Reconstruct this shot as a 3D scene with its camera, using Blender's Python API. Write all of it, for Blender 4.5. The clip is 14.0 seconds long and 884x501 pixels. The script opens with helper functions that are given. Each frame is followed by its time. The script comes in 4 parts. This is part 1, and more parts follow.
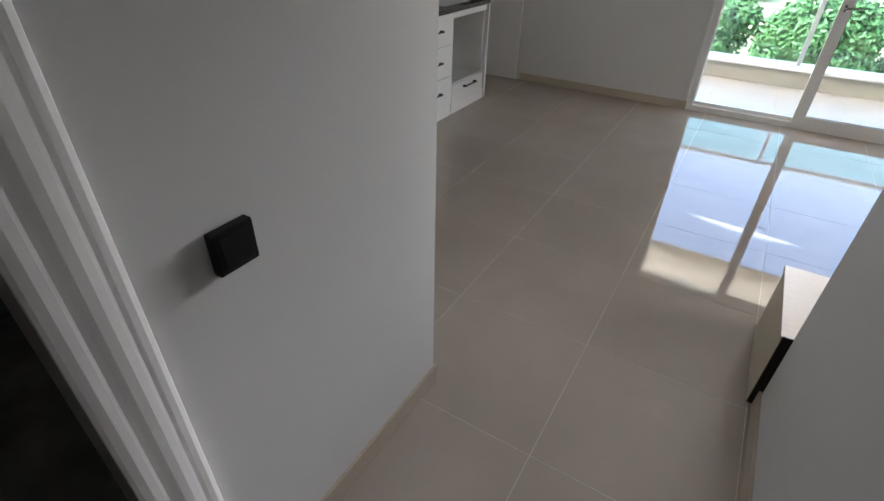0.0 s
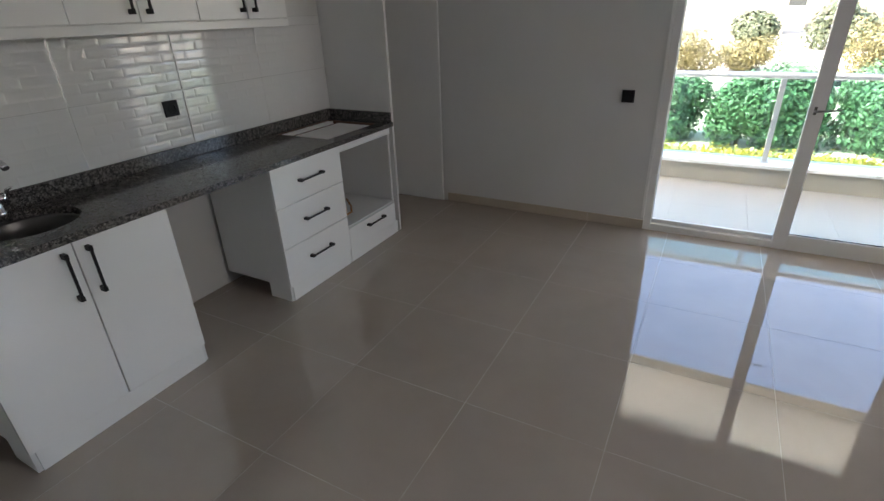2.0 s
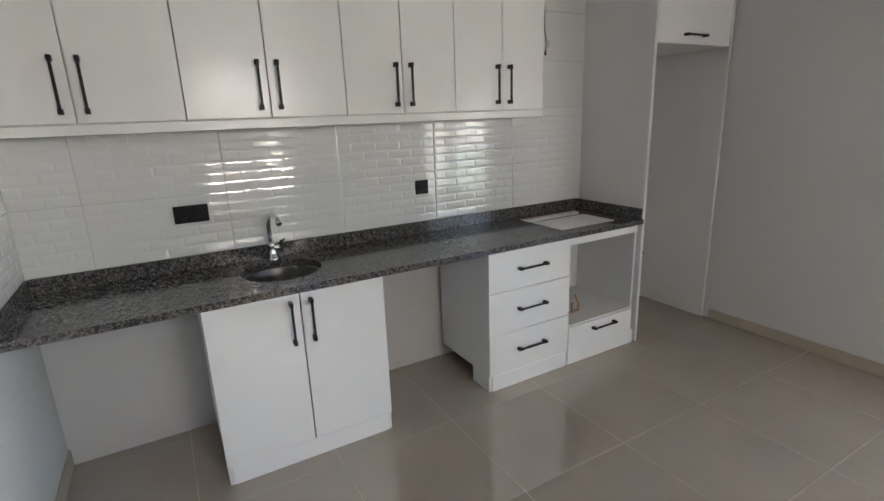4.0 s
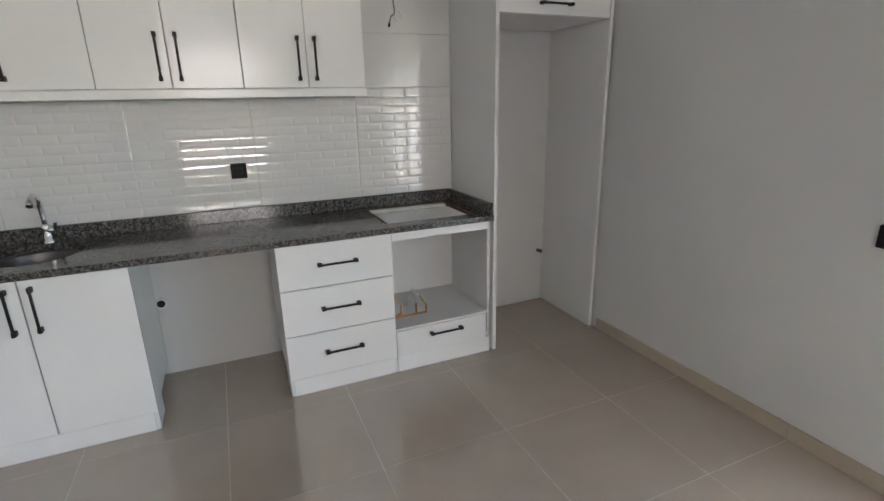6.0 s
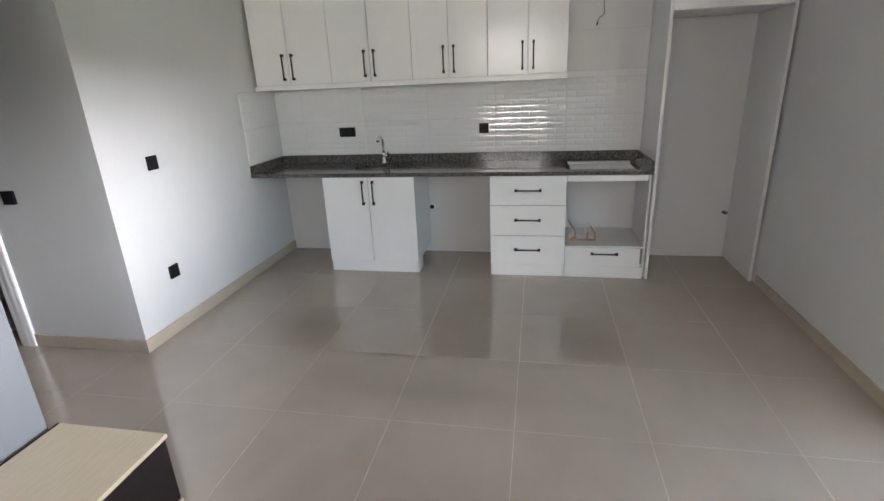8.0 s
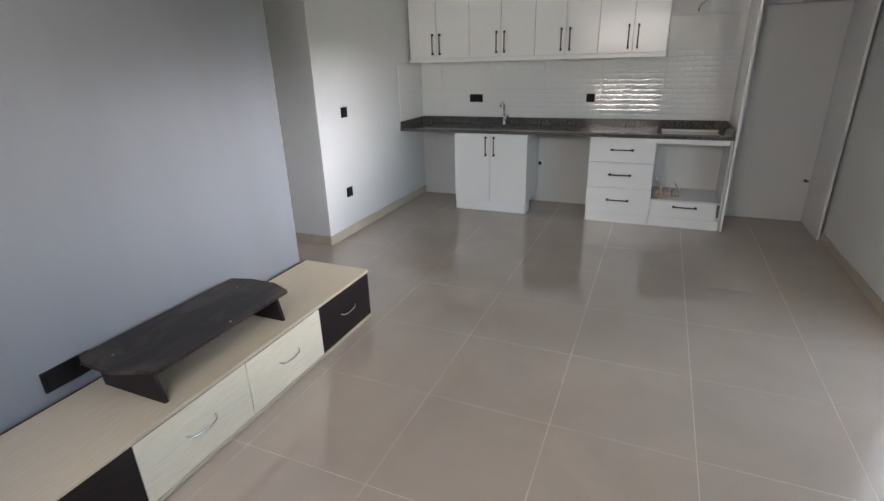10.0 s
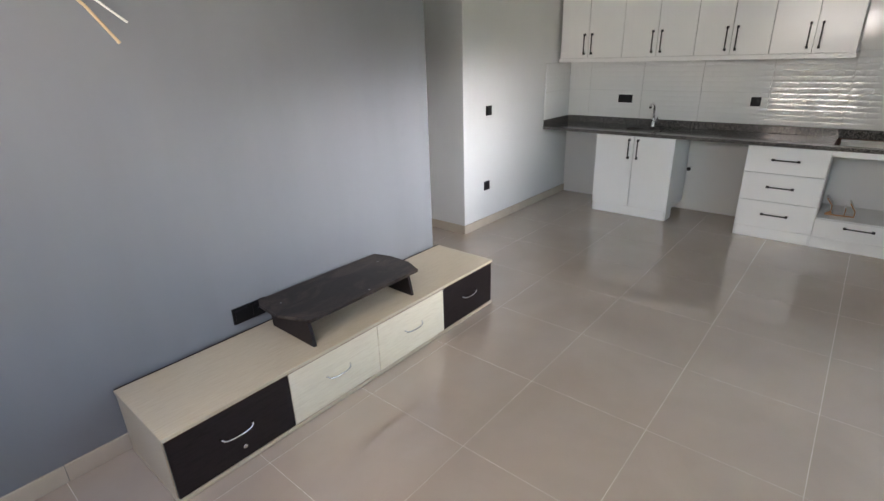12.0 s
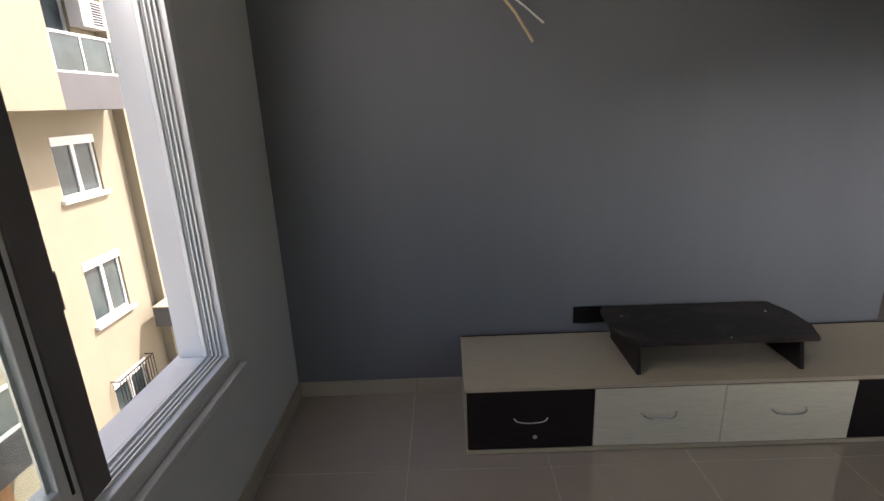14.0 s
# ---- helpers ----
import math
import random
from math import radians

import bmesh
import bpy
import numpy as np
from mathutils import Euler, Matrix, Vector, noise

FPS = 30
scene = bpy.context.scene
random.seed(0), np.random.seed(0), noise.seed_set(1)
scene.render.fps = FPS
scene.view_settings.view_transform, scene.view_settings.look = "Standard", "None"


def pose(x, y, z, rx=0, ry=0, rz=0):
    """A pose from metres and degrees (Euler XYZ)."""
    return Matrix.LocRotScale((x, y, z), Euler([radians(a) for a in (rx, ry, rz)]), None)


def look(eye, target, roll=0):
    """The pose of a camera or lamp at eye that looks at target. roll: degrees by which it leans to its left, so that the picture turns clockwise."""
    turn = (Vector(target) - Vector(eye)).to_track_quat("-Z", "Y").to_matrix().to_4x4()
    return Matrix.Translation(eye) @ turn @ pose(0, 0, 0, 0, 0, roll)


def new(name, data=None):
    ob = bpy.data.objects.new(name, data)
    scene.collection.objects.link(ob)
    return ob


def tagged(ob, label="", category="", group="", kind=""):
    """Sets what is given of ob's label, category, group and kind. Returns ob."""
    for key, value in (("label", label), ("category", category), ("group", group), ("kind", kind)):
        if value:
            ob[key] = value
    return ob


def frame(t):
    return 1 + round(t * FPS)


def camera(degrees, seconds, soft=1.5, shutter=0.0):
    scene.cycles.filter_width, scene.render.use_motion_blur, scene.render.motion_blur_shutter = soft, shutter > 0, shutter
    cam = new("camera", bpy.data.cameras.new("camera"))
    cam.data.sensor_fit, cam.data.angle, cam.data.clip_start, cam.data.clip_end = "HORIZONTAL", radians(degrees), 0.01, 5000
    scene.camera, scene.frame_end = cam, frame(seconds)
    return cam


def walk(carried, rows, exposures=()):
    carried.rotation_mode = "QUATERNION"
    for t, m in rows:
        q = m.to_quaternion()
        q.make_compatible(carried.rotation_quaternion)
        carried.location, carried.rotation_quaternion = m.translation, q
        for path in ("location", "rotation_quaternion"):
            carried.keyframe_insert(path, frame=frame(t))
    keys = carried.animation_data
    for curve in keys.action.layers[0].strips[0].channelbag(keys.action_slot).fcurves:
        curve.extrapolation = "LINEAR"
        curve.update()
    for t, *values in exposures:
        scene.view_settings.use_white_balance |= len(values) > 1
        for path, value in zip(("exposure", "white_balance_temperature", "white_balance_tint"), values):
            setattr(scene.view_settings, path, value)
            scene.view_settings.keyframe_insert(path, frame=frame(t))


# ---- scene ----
cam = camera(83.7, 14.0)
PATH = [
    (0, (2.781, -1.112, 1.518), (1.941, 0.307, 0.386), 1.5),
    (0.5, (2.765, -0.747, 1.488), (2.096, 0.773, 0.374), 1.7),
    (1, (2.734, -0.372, 1.504), (2.131, 1.204, 0.43), 0.7),
    (1.5, (2.77, -0.017, 1.555), (2.088, 1.58, 0.563), -1.0),
    (2, (2.692, 0.208, 1.599), (1.821, 1.786, 0.733), -2.1),
    (2.5, (2.65, 0.322, 1.617), (1.533, 1.828, 0.921), -2.5),
    (3, (2.643, 0.386, 1.617), (1.255, 1.692, 1.014), -2.5),
    (3.2, (2.661, 0.411, 1.645), (1.178, 1.612, 1.048), -2.6),
    (5.3, (2.878, 1.384, 1.444), (1.122, 2.203, 0.949), -1.2),
    (5.5, (2.936, 1.566, 1.476), (1.182, 2.363, 0.938), -1.3),
    (6, (3.06, 1.912, 1.527), (1.304, 2.674, 0.947), -1.2),
    (6.5, (3.27, 2.159, 1.538), (1.449, 2.737, 0.945), -1.6),
    (7, (3.621, 2.214, 1.577), (1.75, 2.55, 0.953), -1.9),
    (7.5, (4.05, 2.32, 1.575), (2.16, 2.234, 0.927), -2.2),
    (8, (4.505, 2.453, 1.597), (2.652, 2.082, 0.941), -2.6),
    (8.5, (4.948, 2.497, 1.608), (3.137, 1.957, 0.954), -2.5),
    (9, (5.281, 2.554, 1.576), (3.513, 1.896, 0.913), -2.1),
    (9.2, (5.385, 2.57, 1.582), (3.637, 1.872, 0.907), -1.9),
    (11.3, (5.777, 2.827, 1.621), (4.096, 2.057, 0.858), -1.3),
    (11.5, (5.775, 2.832, 1.653), (4.117, 1.999, 0.908), -1.3),
    (12, (5.797, 2.865, 1.676), (4.386, 1.654, 0.942), -1.8),
    (12.5, (5.856, 2.845, 1.634), (4.927, 1.22, 0.929), -1.9),
    (13, (5.845, 2.855, 1.577), (5.488, 1.002, 0.917), -2.6),
    (13.5, (5.688, 2.864, 1.563), (5.618, 0.967, 0.933), -2.8),
    (14, (5.423, 2.909, 1.526), (5.447, 0.995, 0.948), -2.4),
]
EXPOSURES = [(0.0, 3.80, 6600, 17), (0.5, 3.66, 6500, 17), (1.0, 3.53, 6400, 17), (2.0, 3.46, 6450, 17), (3.0, 3.85, 6550, 17), (5.5, 4.38, 6500, 17), (7.5, 4.30, 6450, 17),
             (9.0, 4.12, 6450, 17), (11.5, 3.92, 6500, 17), (12.0, 4.12, 6600, 17), (12.5, 3.95, 6650, 17), (13.0, 2.85, 6750, 17), (13.5, 2.20, 6750, 17), (14.0, 2.32, 6750, 17)]
walk(cam, [(t, look(eye, target, roll)) for t, eye, target, roll in PATH], EXPOSURES)

# ---- world, sun and exposure ----
SUN_FROM = Vector((-0.62, -0.42, 0.95)).normalized()
world = bpy.data.worlds.new("sky_world")
scene.world = world
world.use_nodes = True
wn = world.node_tree.nodes
wl = world.node_tree.links
sky = wn.new("ShaderNodeTexSky")
sky.sky_type = 'NISHITA'
sky.sun_disc = False
sky.sun_elevation = math.asin(SUN_FROM.z)
sky.sun_rotation = math.atan2(SUN_FROM.x, SUN_FROM.y)
sky.dust_density = 3.5
sky.ozone_density = 0.5
wn["Background"].inputs["Strength"].default_value = 0.105
wl.new(sky.outputs["Color"], wn["Background"].inputs["Color"])
sun_data = bpy.data.lights.new("sun", 'SUN')
sun_data.energy = 2.0
sun_data.angle = radians(0.5)
sun_data.color = (1.0, 0.95, 0.87)
sun = new("sun", sun_data)
sun.matrix_world = look(tuple(SUN_FROM * 60), (0, 0, 0))

# daylight that falls in through the head of the side window and over the balcony rail
for lamp_name, eye, aim, wide, high, watts, fan, tone in (("window_daylight", (6.275, 1.96, 2.04), (3.3, 1.4, 0.7), 1.35, 0.36, 1.25, 145, (1.0, 0.97, 0.95)),
                                               ("balcony_daylight", (3.75, 6.03, 2.24), (3.3, 0.5, 2.56), 5.2, 0.46, 19.5, 60, (0.95, 0.975, 1.0))):
    ld = bpy.data.lights.new(lamp_name, 'AREA')
    ld.shape, ld.size, ld.size_y, ld.energy, ld.color = 'RECTANGLE', wide, high, watts, tone
    ld.spread = radians(fan)
    new(lamp_name, ld).matrix_world = look(eye, aim)


# ---- small builders ----
def add_box(bm, x0, x1, y0, y1, z0, z1, bevel=0.0):
    vs = [bm.verts.new(p) for p in ((x0, y0, z0), (x1, y0, z0), (x1, y1, z0), (x0, y1, z0),
                                    (x0, y0, z1), (x1, y0, z1), (x1, y1, z1), (x0, y1, z1))]
    fs = [bm.faces.new([vs[i] for i in q]) for q in
          ((3, 2, 1, 0), (4, 5, 6, 7), (0, 1, 5, 4), (1, 2, 6, 5), (2, 3, 7, 6), (3, 0, 4, 7))]
    if bevel:
        es = list({e for f in fs for e in f.edges})
        bmesh.ops.bevel(bm, geom=es, offset=bevel, segments=2, profile=0.6, affect='EDGES')
    return vs


def box_bm(*a, bevel=0.0):
    bm = bmesh.new()
    add_box(bm, *a, bevel=bevel)
    return bm


def prism(bm, outline, axis, lo, hi):
    """Extrude a closed 2D outline along an axis ('x', 'y' or 'z')."""
    def p(a, b, c):
        return {"x": (c, a, b), "y": (a, c, b), "z": (a, b, c)}[axis]
    low = [bm.verts.new(p(a, b, lo)) for a, b in outline]
    high = [bm.verts.new(p(a, b, hi)) for a, b in outline]
    n = len(outline)
    bm.faces.new(low[::-1])
    bm.faces.new(high)
    for i in range(n):
        bm.faces.new((low[i], low[(i + 1) % n], high[(i + 1) % n], high[i]))
    bmesh.ops.recalc_face_normals(bm, faces=bm.faces[:])
    return bm


def tube(bm, pts, radius, sides=10, caps=True):
    """A round rod that follows the points; radius may be one number or one a point."""
    pts = [Vector(p) for p in pts]
    rs = radius if isinstance(radius, (list, tuple)) else [radius] * len(pts)
    rings = []
    up = Vector((0.31, 0.17, 0.93))
    for i, p in enumerate(pts):
        d = (pts[min(i + 1, len(pts) - 1)] - pts[max(i - 1, 0)]).normalized()
        a = d.cross(up)
        if a.length < 0.05:
            a = d.cross(Vector((1, 0, 0)))
        a.normalize()
        b = d.cross(a).normalized()
        rings.append([bm.verts.new(p + rs[i] * (a * math.cos(k * 2 * math.pi / sides) + b * math.sin(k * 2 * math.pi / sides)))
                      for k in range(sides)])
    for r0, r1 in zip(rings, rings[1:]):
        for k in range(sides):
            f = bm.faces.new((r0[k], r0[(k + 1) % sides], r1[(k + 1) % sides], r1[k]))
            f.smooth = True
    if caps:
        bm.faces.new(rings[0][::-1])
        bm.faces.new(rings[-1])
    bmesh.ops.recalc_face_normals(bm, faces=bm.faces[:])
    return bm


def lathe(bm, profile, cx, cy, sides=40):
    """Turn a profile of (radius, z) about the upright axis at (cx, cy)."""
    rings = []
    for r, z in profile:
        rings.append([bm.verts.new((cx + r * math.cos(k * 2 * math.pi / sides), cy + r * math.sin(k * 2 * math.pi / sides), z))
                      for k in range(sides)])
    for r0, r1 in zip(rings, rings[1:]):
        for k in range(sides):
            f = bm.faces.new((r0[k], r0[(k + 1) % sides], r1[(k + 1) % sides], r1[k]))
            f.smooth = True
    return rings


def arc(n, a0, a1):
    return [a0 + (a1 - a0) * i / (n - 1) for i in range(n)]


def mesh_of(bm, name, material):
    me = bpy.data.meshes.new(name)
    bm.to_mesh(me)
    bm.free()
    me.materials.append(material)
    return me


def part(name, bm, material, parent=None, label=""):
    ob = new(name, mesh_of(bm, name, material))
    if parent:
        ob.parent = parent
    return tagged(ob, label)


def thing(name, label, category, group="", kind=""):
    return tagged(new(name), label, category, group, kind)


def structure(name, bm, material, label="", category=""):
    return tagged(part(name, bm, material), label, category, "", "structure")


# ---- materials ----
class Mat:
    def __init__(self, name, color, rough=0.5, metal=0.0, **kw):
        self.m = bpy.data.materials.new(name)
        self.m.use_nodes = True
        self.n, self.l = self.m.node_tree.nodes, self.m.node_tree.links
        self.b = self.n["Principled BSDF"]
        self.b.inputs["Base Color"].default_value = (*color, 1)
        self.b.inputs["Roughness"].default_value = rough
        self.b.inputs["Metallic"].default_value = metal
        for k, v in kw.items():
            self.b.inputs[k.replace("_", " ")].default_value = v
        self.color = color
        tc = self.n.new("ShaderNodeTexCoord")
        self.co = tc.outputs["Object"]

    def mapped(self, scale):
        mp = self.n.new("ShaderNodeMapping")
        mp.inputs["Scale"].default_value = scale
        self.l.new(self.co, mp.inputs["Vector"])
        return mp.outputs["Vector"]

    def noise(self, scale, detail=4.0, rough=0.55, vec=None, distort=0.0):
        t = self.n.new("ShaderNodeTexNoise")
        t.inputs["Scale"].default_value = scale
        t.inputs["Detail"].default_value = detail
        t.inputs["Roughness"].default_value = rough
        t.inputs["Distortion"].default_value = distort
        self.l.new(vec or self.co, t.inputs["Vector"])
        return t.outputs["Fac"]

    def ramp(self, fac, stops):
        r = self.n.new("ShaderNodeValToRGB")
        e = r.color_ramp.elements
        while len(e) < len(stops):
            e.new(0.5)
        for el, (p, c) in zip(e, stops):
            el.position = p
            el.color = (*c, 1) if len(c) == 3 else c
        self.l.new(fac, r.inputs["Fac"])
        return r.outputs["Color"]

    def mix(self, a, b, fac, kind="MIX"):
        x = self.n.new("ShaderNodeMix")
        x.data_type = 'RGBA'
        x.blend_type = kind
        for sock, v in ((x.inputs[6], a), (x.inputs[7], b), (x.inputs[0], fac)):
            if hasattr(v, "links"):
                self.l.new(v, sock)
            elif isinstance(v, tuple):
                sock.default_value = (*v, 1)
            else:
                sock.default_value = v
        return x.outputs[2]

    def rough(self, fac, lo, hi):
        r = self.n.new("ShaderNodeMapRange")
        r.inputs["To Min"].default_value = lo
        r.inputs["To Max"].default_value = hi
        self.l.new(fac, r.inputs["Value"])
        self.l.new(r.outputs["Result"], self.b.inputs["Roughness"])

    def base(self, col):
        self.l.new(col, self.b.inputs["Base Color"])

    def bump(self, fac, strength, dist=0.002):
        bp = self.n.new("ShaderNodeBump")
        bp.inputs["Strength"].default_value = strength
        bp.inputs["Distance"].default_value = dist
        self.l.new(fac, bp.inputs["Height"])
        self.l.new(bp.outputs["Normal"], self.b.inputs["Normal"])

    def random(self):
        return self.n.new("ShaderNodeObjectInfo").outputs["Random"]

    def island(self):
        return self.n.new("ShaderNodeNewGeometry").outputs["Random Per Island"]


def shade(c, k):
    return tuple(min(1.0, v * k) for v in c)


def plain(name, c, rough=0.5, metal=0.0, vary=0.06, scale=6.0, grain=0.05, grain_scale=180.0, stretch=None, **kw):
    """A paint, plastic or plaster with faint stains, uneven gloss and fine relief."""
    m = Mat(name, c, rough, metal, **kw)
    big = m.noise(scale, 5.0, vec=m.mapped(stretch) if stretch else None)
    m.base(m.ramp(big, [(0.3, shade(c, 1 - vary)), (0.7, shade(c, 1 + vary))]))
    m.rough(m.noise(scale * 3.1, 3.0), max(0.02, rough * 0.85), min(1.0, rough * 1.18))
    m.bump(m.noise(grain_scale, 3.0), grain)
    return m.m


wall_paint = plain("wall_paint", (0.66, 0.66, 0.65), 0.55, vary=0.03, scale=1.3, grain=0.12, grain_scale=220)
tv_paint = plain("blue_grey_wall_paint", (0.183, 0.189, 0.205), 0.5, vary=0.06, scale=2.2, stretch=(1.0, 1.0, 0.16), grain=0.12, grain_scale=220)
ceiling_paint = plain("ceiling_paint", (0.86, 0.86, 0.85), 0.7, vary=0.02, scale=2)
lacquer = plain("white_cabinet_front", (0.88, 0.88, 0.87), 0.19, vary=0.015, scale=2.0, grain=0.02)
melamine = plain("white_melamine_board", (0.76, 0.76, 0.75), 0.4, vary=0.02, scale=3.0, grain=0.05)
dark_profile = plain("dark_interlock_profile", (0.15, 0.135, 0.13), 0.5, vary=0.1, scale=5)
pvc = plain("white_pvc", (0.78, 0.78, 0.77), 0.35, vary=0.03, scale=5.0, grain=0.02)
rubber = plain("black_rubber", (0.02, 0.02, 0.02), 0.6)
black_plastic = plain("black_plastic", (0.006, 0.006, 0.007), 0.42, Specular_IOR_Level=0.25)
black_metal = plain("black_handle_metal", (0.012, 0.012, 0.013), 0.42, 0.1, Specular_IOR_Level=0.35)
chrome = plain("chrome", (0.75, 0.75, 0.76), 0.12, 1.0, grain=0.0)
steel = plain("brushed_steel", (0.15, 0.145, 0.14), 0.36, 1.0, grain=0.05)
aluminium = plain("grey_aluminium", (0.55, 0.56, 0.57), 0.4, 0.8)
cardboard = plain("raw_chipboard", (0.46, 0.25, 0.12), 0.85, vary=0.15, scale=25)
white_foam = plain("white_sheet", (0.85, 0.85, 0.84), 0.5)
skirting_mat = plain("cream_skirting_tile", (0.50, 0.43, 0.345), 0.25, vary=0.06, scale=5)
grout_mat = plain("pale_grout", (0.60, 0.54, 0.47), 0.8, vary=0.3, scale=3)
splash_tile_mat = plain("white_glazed_tile", (0.80, 0.80, 0.79), 0.06, vary=0.01, scale=4, grain=0.0, Specular_IOR_Level=0.7, Coat_Weight=0.4, Coat_Roughness=0.045)
splash_grout = plain("splash_grout", (0.56, 0.56, 0.55), 0.8)
raw_edge = plain("dark_raw_board_edge", (0.13, 0.065, 0.04), 0.8, vary=0.2, scale=25)
gloss_wall = plain("white_glossy_wall_tile", (0.76, 0.76, 0.74), 0.10, vary=0.01, scale=4, grain=0.0, Specular_IOR_Level=0.8)
dark_stone = plain("dark_stone_floor", (0.42, 0.41, 0.38), 0.35, vary=0.35, scale=3)
# dark base colour stands in for shade in the side room and door reveal
side_shade_mat = plain("side_room_shade", (0.20, 0.19, 0.18), 0.5, vary=0.2, scale=2)
wire_tan = plain("tan_wire", (0.55, 0.40, 0.24), 0.5)
wire_white = plain("white_wire", (0.8, 0.79, 0.76), 0.5)
soffit_mat = plain("cream_plaster", (0.40, 0.37, 0.31), 0.85, vary=0.06, scale=1.2, grain=0.3, grain_scale=60)
facade_grey = plain("facade_grey", (0.115, 0.115, 0.12), 0.9, vary=0.08, scale=0.7, grain=0.3, grain_scale=40)
marble = plain("white_marble_coping", (0.78, 0.77, 0.75), 0.3, vary=0.05, scale=7)
balcony_tile_mat = plain("balcony_tile", (0.42, 0.39, 0.365), 0.3, vary=0.05, scale=4)
dark_glass_mat = plain("dark_window_glass", (0.06, 0.08, 0.085), 0.08, vary=0.3, scale=1.5, grain=0.0)
far_glass = plain("pale_far_glass", (0.34, 0.36, 0.37), 0.2)
car_white = plain("white_car_paint", (0.8, 0.8, 0.8), 0.25)
car_dark = plain("dark_car_glass", (0.02, 0.025, 0.03), 0.1)
reveal_white = plain("white_reveal_render", (0.72, 0.72, 0.71), 0.7, vary=0.03, scale=2.5, grain=0.2, grain_scale=90)
seal_grey = plain("grey_brush_seal", (0.36, 0.36, 0.36), 0.8)
bark = plain("bark", (0.16, 0.11, 0.07), 0.9, vary=0.3, scale=8, grain=0.6, grain_scale=40)


def floor_tile_material():
    c = (0.41, 0.346, 0.294)
    m = Mat("greige_polished_tile", c, 0.03, Specular_IOR_Level=0.85, IOR=1.7)
    m.co = m.n.new("ShaderNodeNewGeometry").outputs["Position"]
    cloud = m.noise(1.8, 6.0, 0.6, distort=0.4)
    col = m.ramp(cloud, [(0.32, shade(c, 0.94)), (0.7, shade(c, 1.07))])
    spot = m.noise(140.0, 2.0)
    col = m.mix(col, shade(c, 0.86), m.ramp(spot, [(0.6, (0, 0, 0)), (0.75, (0.35, 0.35, 0.35))]))
    tint = m.ramp(m.random(), [(0.0, (0.975, 0.975, 0.975)), (1.0, (1.0, 1.0, 1.0))])
    m.base(m.mix(col, tint, 1.0, "MULTIPLY"))
    smear = m.noise(2.6, 5.0, 0.7, distort=1.2)
    m.rough(smear, 0.008, 0.05)
    m.bump(m.noise(4.0, 1.0), 0.02, 0.0006)
    return m.m


def granite_material():
    m = Mat("grey_speckled_granite", (0.2, 0.19, 0.18), 0.16)
    v = m.n.new("ShaderNodeTexVoronoi")
    v.inputs["Scale"].default_value = 150.0
    m.l.new(m.co, v.inputs["Vector"])
    cell = m.ramp(v.outputs["Color"], [(0.0, (0.02, 0.02, 0.02)), (0.30, (0.06, 0.056, 0.053)), (0.5, (0.11, 0.103, 0.096)),
                                       (0.72, (0.17, 0.158, 0.148)), (1.0, (0.27, 0.252, 0.236))])
    blot = m.noise(48.0, 3.0, 0.6)
    col = m.mix(cell, (0.03, 0.03, 0.03), m.ramp(blot, [(0.53, (0, 0, 0)), (0.60, (0.9, 0.9, 0.9))]))
    m.base(col)
    m.rough(m.noise(20.0, 3.0), 0.07, 0.16)
    return m.m


def wood_material(name, light, dark, rough, stretch, scale=9.0, dust=0.0, gloss=0.5):
    m = Mat(name, light, rough, Specular_IOR_Level=gloss)
    vec = m.mapped(stretch)
    g = m.noise(scale, 8.0, 0.65, vec, 0.6)
    col = m.ramp(g, [(0.3, dark), (0.52, light), (0.75, shade(light, 1.08))])
    fine = m.noise(scale * 7, 3.0, 0.5, vec)
    col = m.mix(col, dark, m.ramp(fine, [(0.55, (0, 0, 0)), (0.8, (0.3, 0.3, 0.3))]))
    if dust:
        d = m.noise(3.6, 8.0, 0.72, vec=m.mapped((0.7, 1.6, 1.0)), distort=1.4)
        col = m.mix(col, (0.17, 0.135, 0.11), m.ramp(d, [(0.44, (0, 0, 0)), (0.74, (dust, dust, dust))]))
        m.rough(d, rough * 0.7, min(1, rough * 1.6))
    m.base(col)
    m.bump(fine, 0.06)
    return m.m


def leaf_material(name, a, b, c):
    m = Mat(name, b, 0.45)
    m.base(m.ramp(m.island(), [(0.0, a), (0.5, b), (1.0, c)]))
    m.b.inputs["Subsurface Weight"].default_value = 0.0
    return m.m


def glass_material(name, tint):
    m = Mat(name, tint, 0.0)
    n, l = m.n, m.l
    tr, gl, mx, lw, pw, sc = (n.new("ShaderNodeBsdfTransparent"), n.new("ShaderNodeBsdfGlossy"), n.new("ShaderNodeMixShader"),
                              n.new("ShaderNodeLayerWeight"), n.new("ShaderNodeMath"), n.new("ShaderNodeMath"))
    tr.inputs["Color"].default_value = (*tint, 1)
    gl.inputs["Roughness"].default_value = 0.01
    pw.operation, sc.operation = 'POWER', 'MULTIPLY_ADD'
    pw.inputs[1].default_value = 5.0
    sc.inputs[1].default_value, sc.inputs[2].default_value = 0.9, 0.04
    l.new(lw.outputs["Facing"], pw.inputs[0])
    l.new(pw.outputs["Value"], sc.inputs[0])
    l.new(sc.outputs["Value"], mx.inputs["Fac"])
    l.new(tr.outputs["BSDF"], mx.inputs[1])
    l.new(gl.outputs["BSDF"], mx.inputs[2])
    l.new(mx.outputs["Shader"], n["Material Output"].inputs["Surface"])
    return m.m


